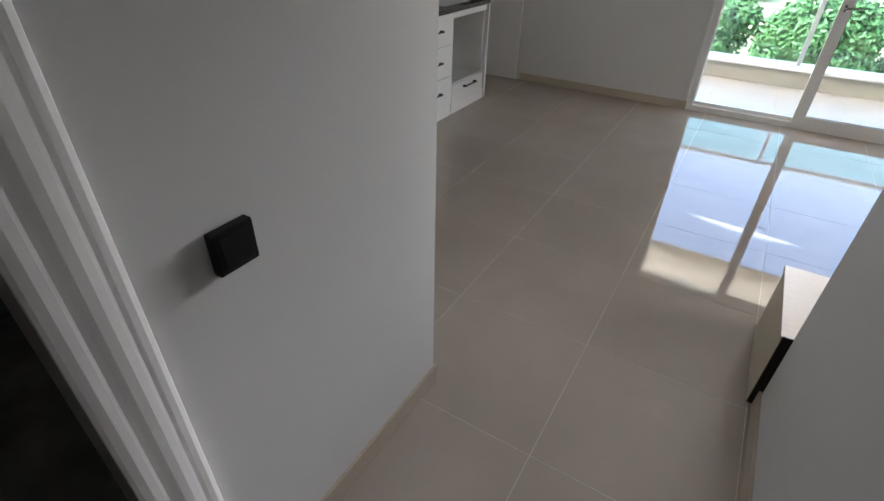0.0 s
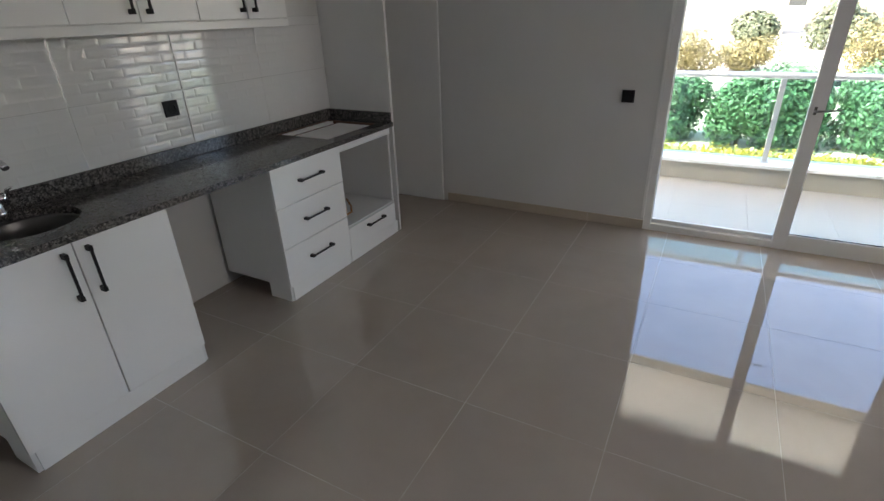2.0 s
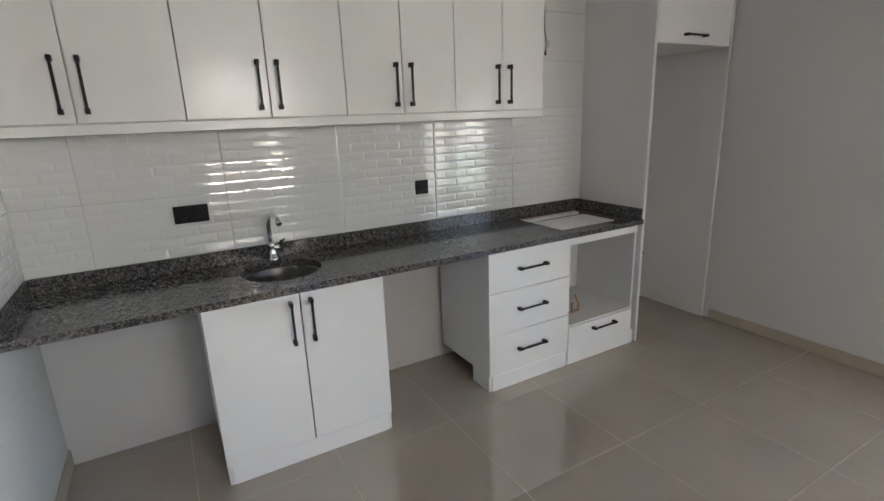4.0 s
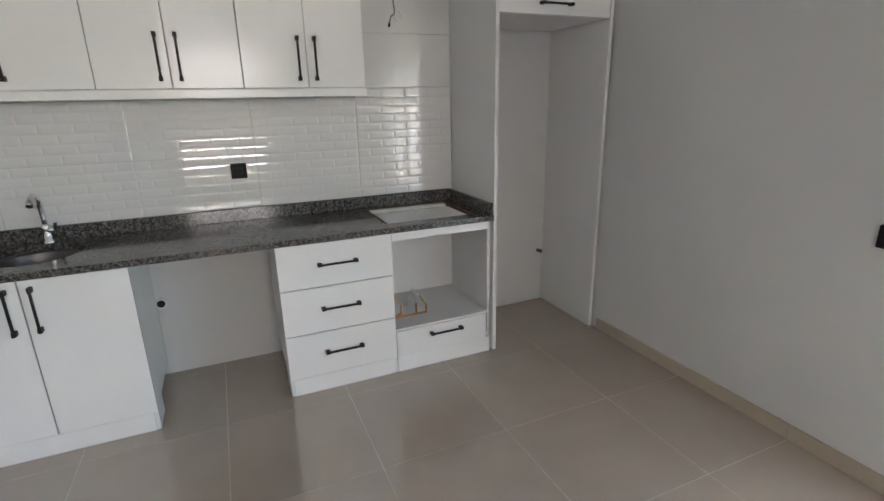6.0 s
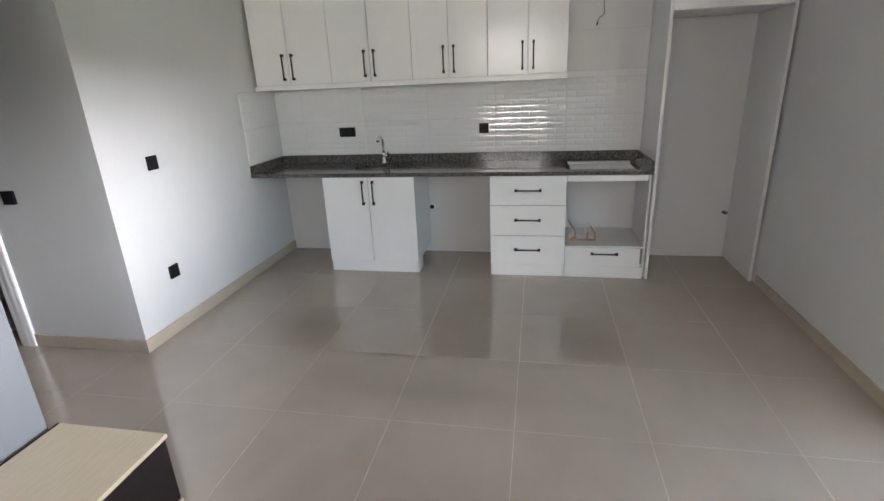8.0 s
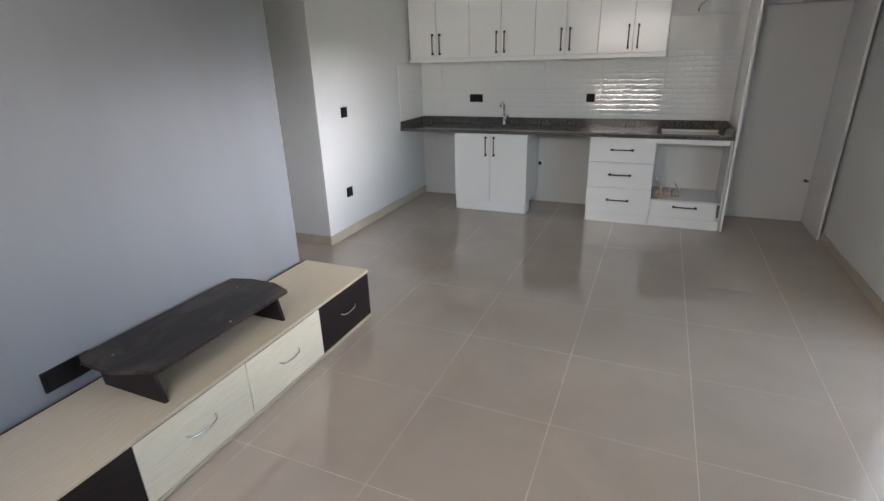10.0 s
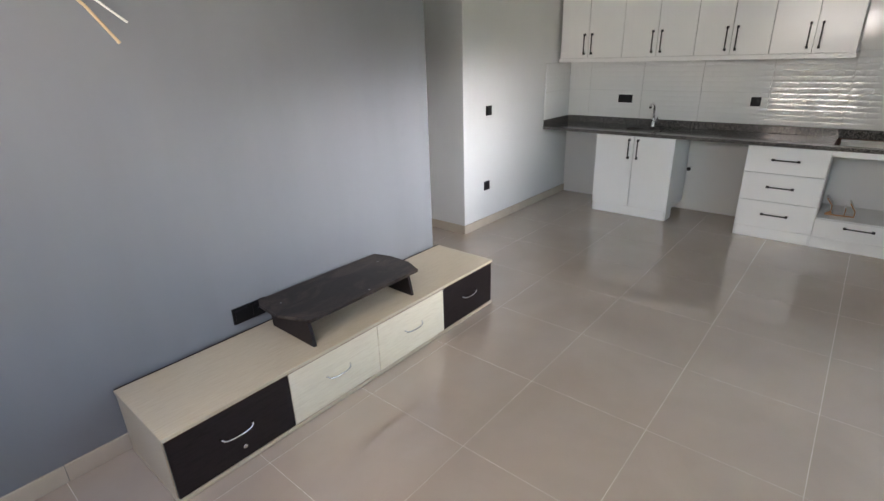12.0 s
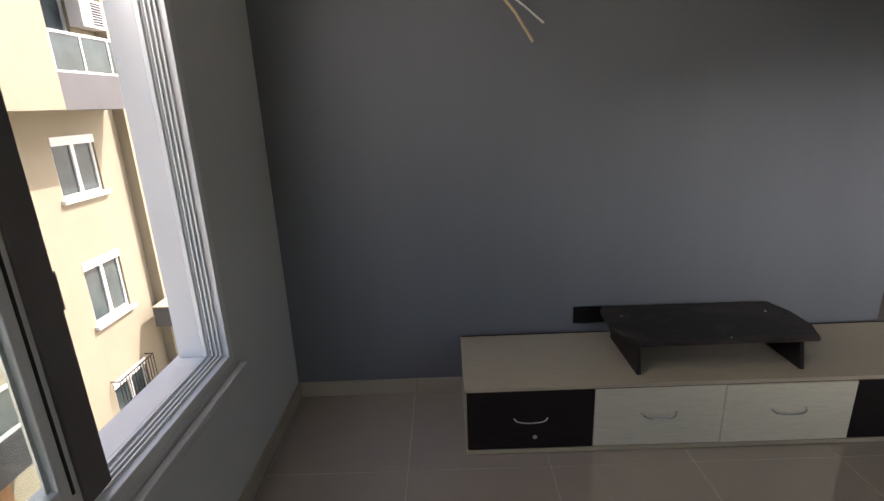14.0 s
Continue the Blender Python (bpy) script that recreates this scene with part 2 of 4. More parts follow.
floor_tile_mat = floor_tile_material()
granite = granite_material()
ash_x = wood_material("pale_ash_laminate", (0.50, 0.43, 0.315), (0.45, 0.385, 0.28), 0.42, (1.2, 14, 14))
ash_front = wood_material("cream_ash_drawer_front", (0.74, 0.68, 0.54), (0.66, 0.59, 0.45), 0.4, (1.2, 14, 14))
wenge = wood_material("dark_wenge_laminate", (0.016, 0.011, 0.011), (0.007, 0.005, 0.005), 0.45, (1.5, 12, 12), gloss=0.25)
wenge_dusty = wood_material("dusty_dark_laminate", (0.016, 0.012, 0.011), (0.007, 0.005, 0.005), 0.34, (1.5, 12, 12), dust=0.55, gloss=0.25)
pane_glass = glass_material("clear_pane", (0.96, 0.98, 0.97))
rail_glass = glass_material("green_rail_glass", (0.72, 0.86, 0.80))
leaf_green = leaf_material("green_leaf", (0.035, 0.085, 0.035), (0.055, 0.14, 0.058), (0.09, 0.20, 0.085))
leaf_dull = leaf_material("dull_tree_leaf", (0.06, 0.085, 0.04), (0.10, 0.12, 0.06), (0.15, 0.16, 0.09))
leaf_olive = leaf_material("olive_leaf", (0.11, 0.10, 0.035), (0.17, 0.15, 0.05), (0.26, 0.22, 0.09))
flower_red = leaf_material("reddish_hedge_leaf", (0.20, 0.07, 0.03), (0.13, 0.12, 0.04), (0.30, 0.12, 0.05))
brass = plain("brass_plate", (0.62, 0.45, 0.12), 0.35, 0.8)
paving = plain("pale_concrete_path", (0.32, 0.29, 0.26), 0.85, vary=0.12, scale=2.0, grain=0.3, grain_scale=60)
flower_mat = leaf_material("yellow_flower", (0.45, 0.30, 0.02), (0.16, 0.20, 0.03), (0.62, 0.45, 0.05))


def ground_material():
    m = Mat("dry_ground", (0.5, 0.44, 0.34), 0.95)
    a = m.noise(0.12, 6.0)
    col = m.ramp(a, [(0.35, (0.50, 0.45, 0.36)), (0.55, (0.58, 0.53, 0.44)), (0.7, (0.66, 0.62, 0.54))])
    b = m.noise(3.0, 6.0)
    m.base(m.mix(col, (0.36, 0.32, 0.22), m.ramp(b, [(0.5, (0, 0, 0)), (0.75, (0.5, 0.5, 0.5))])))
    m.bump(m.noise(9.0, 5.0), 0.5, 0.03)
    return m.m


ground_mat = ground_material()


def facade_material():
    c = (0.30, 0.268, 0.200)
    m = Mat("facade_cream", c, 0.9)
    col = m.ramp(m.noise(0.6, 5.0), [(0.3, shade(c, 0.94)), (0.7, shade(c, 1.06))])
    streak = m.noise(1.4, 7.0, 0.7, m.mapped((1.0, 1.0, 0.35)), 1.5)
    col = m.mix(col, (0.30, 0.26, 0.20), m.ramp(streak, [(0.56, (0, 0, 0)), (0.72, (0.55, 0.55, 0.55))]))
    m.base(col)
    m.bump(m.noise(45.0, 4.0), 0.35, 0.004)
    return m.m


facade_cream = facade_material()
stone_mat = plain("grey_rubble_stone", (0.17, 0.17, 0.165), 0.9, vary=0.5, scale=5, grain=0.8, grain_scale=14)

# ---- the room ----
RX, RY = 6.266, 4.13          # east wall face, balcony wall face
CX0, CX1 = 2.096, 3.185       # corridor walls
TVY = 0.533                  # face of the blue-grey wall
TOP = 2.62                   # ceiling
W = 0.22                     # wall thickness
BACK = -3.2                  # corridor end
DX0, DX1, DTOP = 2.355, 4.268, 2.01        # balcony door opening
WY0, WY1, WZ0, WZ1 = 1.206, 2.72, 0.602, 2.25   # side window opening


def floor_bed():
    bm = bmesh.new()
    add_box(bm, -W, RX + W, -0.0, RY + W, -0.25, -0.0007)
    add_box(bm, CX0 - 0.1, CX1 + 0.1, BACK - W, -0.0, -0.25, -0.0007)
    return bm


floor = structure("floor", floor_bed(), grout_mat, "polished greige porcelain tile floor with pale joints", "floor")


def walls():
    bm = bmesh.new()
    add_box(bm, -W, 0, -W, RY + W, -0.25, TOP)
    structure("wall_west", bm, wall_paint, "light grey painted kitchen wall", "wall")
    bm = bmesh.new()
    add_box(bm, 0, CX0, -W, 0, -0.25, TOP)
    structure("wall_south", bm, wall_paint, "light grey painted wall with two black switches", "wall")
    bm = bmesh.new()
    DY0, DY1, DZ = -1.90, -0.945, 2.08
    add_box(bm, CX0 - W, CX0, DY1, -W, -0.25, TOP)
    add_box(bm, CX0 - W, CX0, BACK, DY0, -0.25, TOP)
    add_box(bm, CX0 - W, CX0, DY0, DY1, DZ, TOP)
    structure("wall_corridor_west", bm, wall_paint, "light grey painted corridor wall", "wall")
    bm = bmesh.new()
    add_box(bm, CX1, CX1 + 0.16, BACK, TVY - 0.004, -0.25, TOP)
    structure("wall_corridor_east", bm, wall_paint, "light grey painted corridor wall", "wall")
    bm = bmesh.new()
    add_box(bm, CX0 - W, CX1 + 0.16, BACK - W, BACK, -0.25, TOP)
    structure("wall_corridor_end", bm, wall_paint, "light grey painted corridor end wall", "wall")
    bm = bmesh.new()
    add_box(bm, CX1, CX1 + 0.16, TVY - 0.004, TVY, -0.25, TOP)
    add_box(bm, CX1 + 0.16, RX + W, TVY - W, TVY, -0.25, TOP)
    structure("wall_tv", bm, tv_paint, "matt blue-grey painted feature wall", "wall")
    bm = bmesh.new()
    add_box(bm, RX, RX + 0.182, TVY, WY0, -0.25, TOP)
    add_box(bm, RX, RX + 0.182, WY1, RY + W, -0.25, TOP)
    add_box(bm, RX, RX + 0.182, WY0, WY1, -0.25, WZ0)
    add_box(bm, RX, RX + 0.182, WY0, WY1, WZ1, TOP)
    structure("wall_east", bm, wall_paint, "light grey painted window wall", "wall")
    bm = bmesh.new()
    add_box(bm, 0, DX0, RY, RY + W, -0.25, TOP)
    add_box(bm, DX1, RX, RY, RY + W, -0.25, TOP)
    add_box(bm, DX0, DX1, RY, RY + W, DTOP, TOP)
    structure("wall_north", bm, wall_paint, "light grey painted balcony wall with one black switch", "wall")
    bm = bmesh.new()
    add_box(bm, -W, RX + W, BACK - W, RY + W, TOP, TOP + 0.3)
    structure("ceiling", bm, ceiling_paint, "plain white ceiling", "ceiling")
    # dark room behind the corridor door
    bm = bmesh.new()
    add_box(bm, 0.3, CX0 - W, BACK, -W - 0.01, -0.25, -0.012)
    structure("floor_bathroom", bm, dark_stone, "dark stone tiled floor of a side room", "floor")
    # walls of the unlit room: the darkness is in their colour
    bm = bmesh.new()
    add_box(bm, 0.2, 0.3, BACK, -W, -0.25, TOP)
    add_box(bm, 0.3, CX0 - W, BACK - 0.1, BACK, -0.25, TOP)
    structure("wall_bathroom", bm, side_shade_mat, "side room walls coloured dark for want of light", "wall")


walls()


def skirting(name, outline, high=0.088):
    bm = bmesh.new()
    for x0, x1, y0, y1 in outline:
        add_box(bm, x0, x1, y0, y1, 0.0005, high, bevel=0.003)
    structure(name, bm, skirting_mat, "cream porcelain skirting with a rounded top edge", "skirting")


s = 0.011
skirting("baseboard_south", [(0.0, 0.66, 0, s), (0.662, 1.28, 0, s), (1.282, CX0 + s, 0, s)])
skirting("baseboard_corridor", [(CX0, CX0 + s, -0.62, -0.001), (CX0, CX0 + s, -0.859, -0.622)])
skirting("baseboard_corridor_east", [(CX1 - s, CX1, -0.11, TVY + 0.0), (CX1 - s, CX1, -0.73, -0.112), (CX1 - s, CX1, BACK, -0.732)])
skirting("baseboard_tv", [(CX1 - s, 3.79, TVY + 0.0005, TVY + s), (3.792, 4.41, TVY, TVY + s), (4.412, 5.62, TVY, TVY + s), (5.622, RX - s, TVY, TVY + s)])
skirting("baseboard_east", [(RX - s, RX, TVY, 1.14), (RX - s, RX, 1.142, 1.755), (RX - s, RX, 1.757, 2.98), (RX - s, RX, 2.982, RY)])
skirting("baseboard_north", [(0.62, 1.30, RY - s, RY), (1.302, 1.92, RY - s, RY), (1.922, DX0 - 0.002, RY - s, RY), (DX1 + 0.06, RX - s, RY - s, RY)], 0.076)


# ---- corridor: door casing, dark opening, switches ----
def door_casing():
    bm = bmesh.new()
    prof = [(-0.983, 0.001), (-0.983, 0.012), (-0.978, 0.019), (-0.965, 0.021), (-0.952, 0.0205), (-0.946, 0.0195), (-0.938, 0.0205), (-0.925, 0.0225), (-0.910, 0.023),
            (-0.897, 0.021), (-0.891, 0.0197), (-0.883, 0.0202), (-0.872, 0.0195), (-0.863, 0.016), (-0.860, 0.010), (-0.860, 0.0)]
    prism(bm, [(CX0 + d, y) for y, d in prof], "z", 0.0, 2.16)
    ob = structure("door_1", bm, pvc, "white moulded door casing round a dark doorway", "door frame")
    # reveal faces away from the windows; its shade is painted as a dark colour
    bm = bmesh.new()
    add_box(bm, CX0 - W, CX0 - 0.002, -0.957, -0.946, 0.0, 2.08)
    part("jamb", bm, side_shade_mat, ob, "door reveal with its shade put into the colour")
    bm = bmesh.new()
    add_box(bm, CX0, CX0 + 0.02, -1.99, -0.99, 2.08, 2.16, bevel=0.006)
    part("head_casing", bm, pvc, ob)


door_casing()


def wall_switch(name, label, category, m, w=0.085, h=0.085, deep=0.014, rockers=1, socket=False):
    """A black plate that faces +y of its own pose; its base lies on the wall."""
    ob = thing(name, label, category, "black switches and sockets")
    bm = box_bm(-w / 2, w / 2, 0, deep, -h / 2, h / 2, bevel=0.003)
    part("plate", bm, black_plastic, ob)
    step = w / rockers
    for i in range(rockers):
        c = -w / 2 + step * (i + 0.5)
        if socket:
            bm = bmesh.new()
            k = 24
            ring = []
            for r, y in ((0.024, deep + 0.0015), (0.021, deep + 0.0025), (0.020, deep - 0.006), (0.0005, deep - 0.006)):
                ring.append([bm.verts.new((c + r * math.cos(a * 2 * math.pi / k), y, r * math.sin(a * 2 * math.pi / k))) for a in range(k)])
            for r0, r1 in zip(ring, ring[1:]):
                for a in range(k):
                    bm.faces.new((r0[a], r0[(a + 1) % k], r1[(a + 1) % k], r1[a]))
            bmesh.ops.recalc_face_normals(bm, faces=bm.faces[:])
            part("socket_face", bm, black_plastic, ob)
            bm = bmesh.new()
            for sx in (-0.0095, 0.0095):
                tube(bm, [(c + sx, deep - 0.007, 0), (c + sx, deep - 0.0052, 0)], 0.003, 8)
            part("contact", bm, chrome, ob)
        else:
            bm = box_bm(c - step * 0.36, c + step * 0.36, deep, deep + 0.004, -h * 0.36, h * 0.36, bevel=0.0015)
            part("rocker", bm, black_plastic, ob)
    ob.matrix_world = m
    return ob


wall_switch("light_switch", "black square light switch standing proud of the corridor wall", "switch", pose(CX0, -0.688, 1.03, 0, 0, -90), 0.083, 0.083, 0.021)
wall_switch("light_switch", "black two-gang switch on the corridor wall", "switch", pose(CX1, 0.352, 1.0, 0, 0, 90), 0.172, 0.082, 0.014, 2, True)
wall_switch("light_switch", "black square light switch on the grey wall", "switch", pose(1.70, 0, 1.165), 0.085, 0.09)
wall_switch("wall_socket", "black square wall socket low on the grey wall", "socket", pose(1.73, 0, 0.425), 0.085, 0.09, 0.014, 1, True)
wall_switch("light_switch", "black square light switch beside the balcony door", "switch", pose(2.125, RY, 1.01, 0, 0, 180), 0.088, 0.088)
wall_switch("wall_socket", "black double socket on the white backsplash", "socket", pose(0.0125, 0.705, 1.165, 0, 0, -90), 0.155, 0.085, 0.014, 2, True)
wall_switch("wall_socket", "black single socket on the white backsplash", "socket", pose(0.0125, 1.985, 1.17, 0, 0, -90), 0.085, 0.085, 0.014, 1, True)


# ---- kitchen ----
def handle_bar(parent, x, y, z, length, upright=True):
    """A black bow handle on a front that faces +x."""
    bm = bmesh.new()
    h = length / 2
    if upright:
        add_box(bm, x + 0.024, x + 0.033, y - 0.0055, y + 0.0055, z - h, z + h, bevel=0.002)
        for e in (-1, 1):
            add_box(bm, x, x + 0.034, y - 0.008, y + 0.008, z + e * (h - 0.008) - 0.011, z + e * (h - 0.008) + 0.011, bevel=0.002)
    else:
        add_box(bm, x + 0.024, x + 0.033, y - h, y + h, z - 0.0055, z + 0.0055, bevel=0.002)
        for e in (-1, 1):
            add_box(bm, x, x + 0.034, y + e * (h - 0.008) - 0.011, y + e * (h - 0.008) + 0.011, z - 0.008, z + 0.008, bevel=0.002)
    return part("handle", bm, black_metal, parent, "matt black bar handle")


FX = 0.585   # face of the base fronts
UX = 0.335   # face of the wall-cabinet fronts


def side_panel(ob, y0, y1):
    bm = bmesh.new()
    prism(bm, [(0.03, 0.10), (0.40, 0.10), (0.40, 0.0), (0.575, 0.0), (0.575, 0.096), (0.566, 0.096), (0.566, 0.849), (0.03, 0.849)], "y", y0, y1)
    part("side_panel", bm, melamine, ob)


def board(ob, name, *b, mat=None, bevel=0.0015, label=""):
    return part(name, box_bm(*b, bevel=bevel), mat or melamine, ob, label)


def sink_cabinet():
    ob = thing("base_cabinet", "white two-door sink cabinet under the granite worktop", "cabinet", "kitchen base cabinets")
    y0, y1 = 0.655, 1.455
    side_panel(ob, y0, y0 + 0.018)
    side_panel(ob, y1 - 0.018, y1)
    board(ob, "bottom_board", 0.03, 0.56, y0 + 0.018, y1 - 0.018, 0.10, 0.118)
    board(ob, "plinth", 0.566, 0.5835, y0 + 0.018, y1 - 0.018, 0.001, 0.0985, mat=lacquer)
    for a, b, hy in ((y0 - 0.002, (y0 + y1) / 2 - 0.0028, -0.045), ((y0 + y1) / 2 + 0.0028, y1 + 0.002, 0.045)):
        d = board(ob, "door", FX - 0.018, FX, a, b, 0.100, 0.845, mat=lacquer, bevel=0.002)
        handle_bar(d, FX, (y0 + y1) / 2 + hy, 0.715, 0.20)


def drawer_cabinet():
    ob = thing("base_cabinet", "white three-drawer cabinet with black bar handles", "cabinet", "kitchen base cabinets")
    y0, y1 = 2.085, 2.69
    side_panel(ob, y0, y0 + 0.018)
    side_panel(ob, y1 - 0.018, y1)
    board(ob, "bottom_board", 0.03, 0.56, y0 + 0.018, y1 - 0.018, 0.10, 0.118)
    board(ob, "plinth", 0.566, 0.5835, y0 + 0.018, y1 - 0.018, 0.001, 0.0985, mat=lacquer)
    for z0, z1 in ((0.100, 0.350), (0.354, 0.606), (0.610, 0.846)):
        d = board(ob, "drawer_front", FX - 0.018, FX, y0 - 0.001, y1 - 0.002, z0, z1, mat=lacquer, bevel=0.002)
        handle_bar(d, FX, (y0 + y1) / 2, z0 + 0.135 if z0 < 0.5 else 0.733, 0.205, False)


def oven_cabinet():
    ob = thing("oven_cabinet", "open white oven housing with one low drawer", "cabinet", "kitchen base cabinets")
    y0, y1 = 2.6915, 3.318
    board(ob, "side_panel", 0.03, 0.55, y1 - 0.018, y1, 0.001, 0.849)
    board(ob, "shelf", 0.03, 0.566, y0 + 0.001, y1 - 0.018, 0.248, 0.266)
    board(ob, "top_rail", 0.535, 0.58, y0 + 0.001, y1 - 0.030, 0.800, 0.849, mat=lacquer)
    board(ob, "bottom_board", 0.03, 0.56, y0 + 0.001, y1 - 0.018, 0.10, 0.118)
    board(ob, "plinth", 0.566, 0.5835, y0 + 0.001, y1 - 0.018, 0.001, 0.0985, mat=lacquer)
    board(ob, "back_panel", 0.012, 0.028, y0 + 0.001, y1, 0.10, 0.849)
    d = board(ob, "drawer_front", FX - 0.018, FX, y0 + 0.001, y1 - 0.044, 0.100, 0.258, mat=lacquer, bevel=0.002)
    handle_bar(d, FX, 3.0, 0.212, 0.205, False)
    # white sheet that closes the housing under the hob cut-out
    board(ob, "cover_sheet", 0.170, 0.494, 2.722, 3.212, 0.8545, 0.868, mat=white_foam, bevel=0.0)
    return ob


def packing_bracket(x, y, turn):
    """A small U-shaped packing piece of raw board."""
    ob = thing("packing_bracket", "small white board packing piece with raw brown edges", "packing")
    shapes = (("base_strip", [(-0.105, 0.0), (0.105, 0.0), (0.105, 0.010), (-0.105, 0.010)]),
              ("upright", [(-0.105, 0.0105), (-0.050, 0.0105), (-0.060, 0.035), (-0.060, 0.090), (-0.105, 0.150), (-0.113, 0.145), (-0.069, 0.086), (-0.069, 0.036), (-0.095, 0.020)]),
              ("upright", [(0.030, 0.0105), (0.039, 0.0105), (0.039, 0.075), (0.030, 0.075)]),
              ("upright", [(0.096, 0.0105), (0.105, 0.0105), (0.105, 0.055), (0.062, 0.125), (0.055, 0.119), (0.096, 0.052)]))
    for name, outline in shapes:
        bm = bmesh.new()
        prism(bm, [(-v, z) if turn > 90 else (v, z) for v, z in outline], "x", -0.07, 0.055)
        piece = part(name, bm, white_foam, ob)
        bm = bmesh.new()
        prism(bm, [(-v, z) if turn > 90 else (v, z) for v, z in outline], "x", 0.0555, 0.066)
        part("raw_edge", bm, cardboard, piece, "raw brown board edge")
    ob.matrix_world = pose(x, y, 0.2665, 0, 0, turn)


def worktop():
    ob = thing("worktop", "grey speckled granite worktop with upstand and hob cut-out", "worktop")
    y0, y1, x1, z0, z1 = 0.0, 3.316, 0.60, 0.850, 0.882
    hx0, hx1, hy0, hy1 = 0.045, 0.505, 2.685, 3.240
    scx, scy, r = 0.285, 1.05, 0.192
    ya, yb = scy - 0.24, scy + 0.24
    bm = bmesh.new()
    add_box(bm, 0.0, x1, y0, ya, z0, z1)
    add_box(bm, 0.0, x1, yb, hy0, z0, z1)
    add_box(bm, 0.0, hx0, hy0, hy1, z0, z1)
    add_box(bm, hx1, x1, hy0, hy1, z0, z1)
    add_box(bm, 0.0, x1, hy1, y1, z0, z1)
    # the square round the bowl with its round hole
    n = 64
    inner, outer = [], []
    for i in range(n):
        a = 2 * math.pi * i / n
        c, sn = math.cos(a), math.sin(a)
        inner.append((scx + r * c, scy + r * sn))
        tx = (x1 - scx) / c if c > 1e-6 else (-scx / c if c < -1e-6 else 1e9)
        ty = 0.24 / abs(sn) if abs(sn) > 1e-6 else 1e9
        k = min(tx, ty)
        outer.append((scx + k * c, scy + k * sn))
    for z, flip in ((z1, False), (z0, True)):
        vi = [bm.verts.new((x, y, z)) for x, y in inner]
        vo = [bm.verts.new((x, y, z)) for x, y in outer]
        for i in range(n):
            q = (vi[i], vo[i], vo[(i + 1) % n], vi[(i + 1) % n])
            bm.faces.new(q if not flip else q[::-1])
    ti = [bm.verts.new((x, y, z1)) for x, y in inner]
    bi = [bm.verts.new((x, y, z0)) for x, y in inner]
    for i in range(n):
        bm.faces.new((ti[(i + 1) % n], bi[(i + 1) % n], bi[i], ti[i]))
    add_box(bm, x1 - 0.003, x1, ya, yb, z0, z1)
    for cx, cy in ((0.0, ya), (0.0, yb), (x1, ya), (x1, yb)):   # corners of the square
        fan = sorted(outer, key=lambda p: (p[0] - cx) ** 2 + (p[1] - cy) ** 2)[:2]
        if abs(fan[0][0] - cx) + abs(fan[0][1] - cy) > 1e-4:
            tri = [bm.verts.new((p[0], p[1], z1)) for p in (fan[0], fan[1], (cx, cy))]
            f = bm.faces.new(tri)
            f.normal_update()
            if f.normal.z < 0:
                f.normal_flip()
    bmesh.ops.remove_doubles(bm, verts=bm.verts[:], dist=0.0006)
    part("slab", bm, granite, ob)
    bm = bmesh.new()
    add_box(bm, 0.001, 0.021, 0.0215, y1 - 0.0215, z1, 0.955, bevel=0.002)
    part("back_upstand", bm, granite, ob)
    bm = bmesh.new()
    add_box(bm, 0.001, 0.598, 0.0012, 0.0212, z1, 0.952, bevel=0.002)
    part("side_upstand", bm, granite, ob)
    bm = bmesh.new()
    add_box(bm, 0.001, 0.588, y1 - 0.021, y1 - 0.001, z1, 0.952, bevel=0.002)
    part("side_upstand", bm, granite, ob)
    bm = bmesh.new()
    add_box(bm, hx0 + 0.012, hx0 + 0.058, hy0 + 0.03, hy1 - 0.012, 0.8542, 0.872)
    part("cutout_batten", bm, white_foam, ob, "pale board batten in the hob cut-out")
    bm = bmesh.new()
    for b in ((hx0 + 0.0005, hx0 + 0.009, hy0 + 0.0005, hy1 - 0.0005), (hx1 - 0.009, hx1 - 0.0005, hy0 + 0.0005, hy1 - 0.0005),
              (hx0 + 0.0095, hx1 - 0.0095, hy0 + 0.0005, hy0 + 0.016), (hx0 + 0.0095, hx1 - 0.0095, hy1 - 0.009, hy1 - 0.0005)):
        add_box(bm, *b, 0.8502, 0.878)
    part("cutout_lining", bm, raw_edge, ob, "raw brown cut edge of the hob opening")
    part("cutout_bed", box_bm(hx0 + 0.0095, hx1 - 0.0095, hy0 + 0.0165, hy1 - 0.0095, 0.8502, 0.8540), raw_edge, ob, "dark brown board under the hob opening")
    # bowl
    sk = thing("kitchen_sink", "round stainless steel undermounted sink bowl", "sink")
    bm = bmesh.new()
    lathe(bm, [(0.21, 0.8495), (0.188, 0.8485), (0.184, 0.84), (0.178, 0.74), (0.165, 0.705), (0.13, 0.69), (0.045, 0.684), (0.043, 0.68)], scx, scy, 48)
    part("bowl", bm, steel, sk)
    bm = bmesh.new()
    lathe(bm, [(0.044, 0.6855), (0.040, 0.6865), (0.030, 0.682), (0.0005, 0.681)], scx, scy, 24)
    part("drain", bm, chrome, sk)


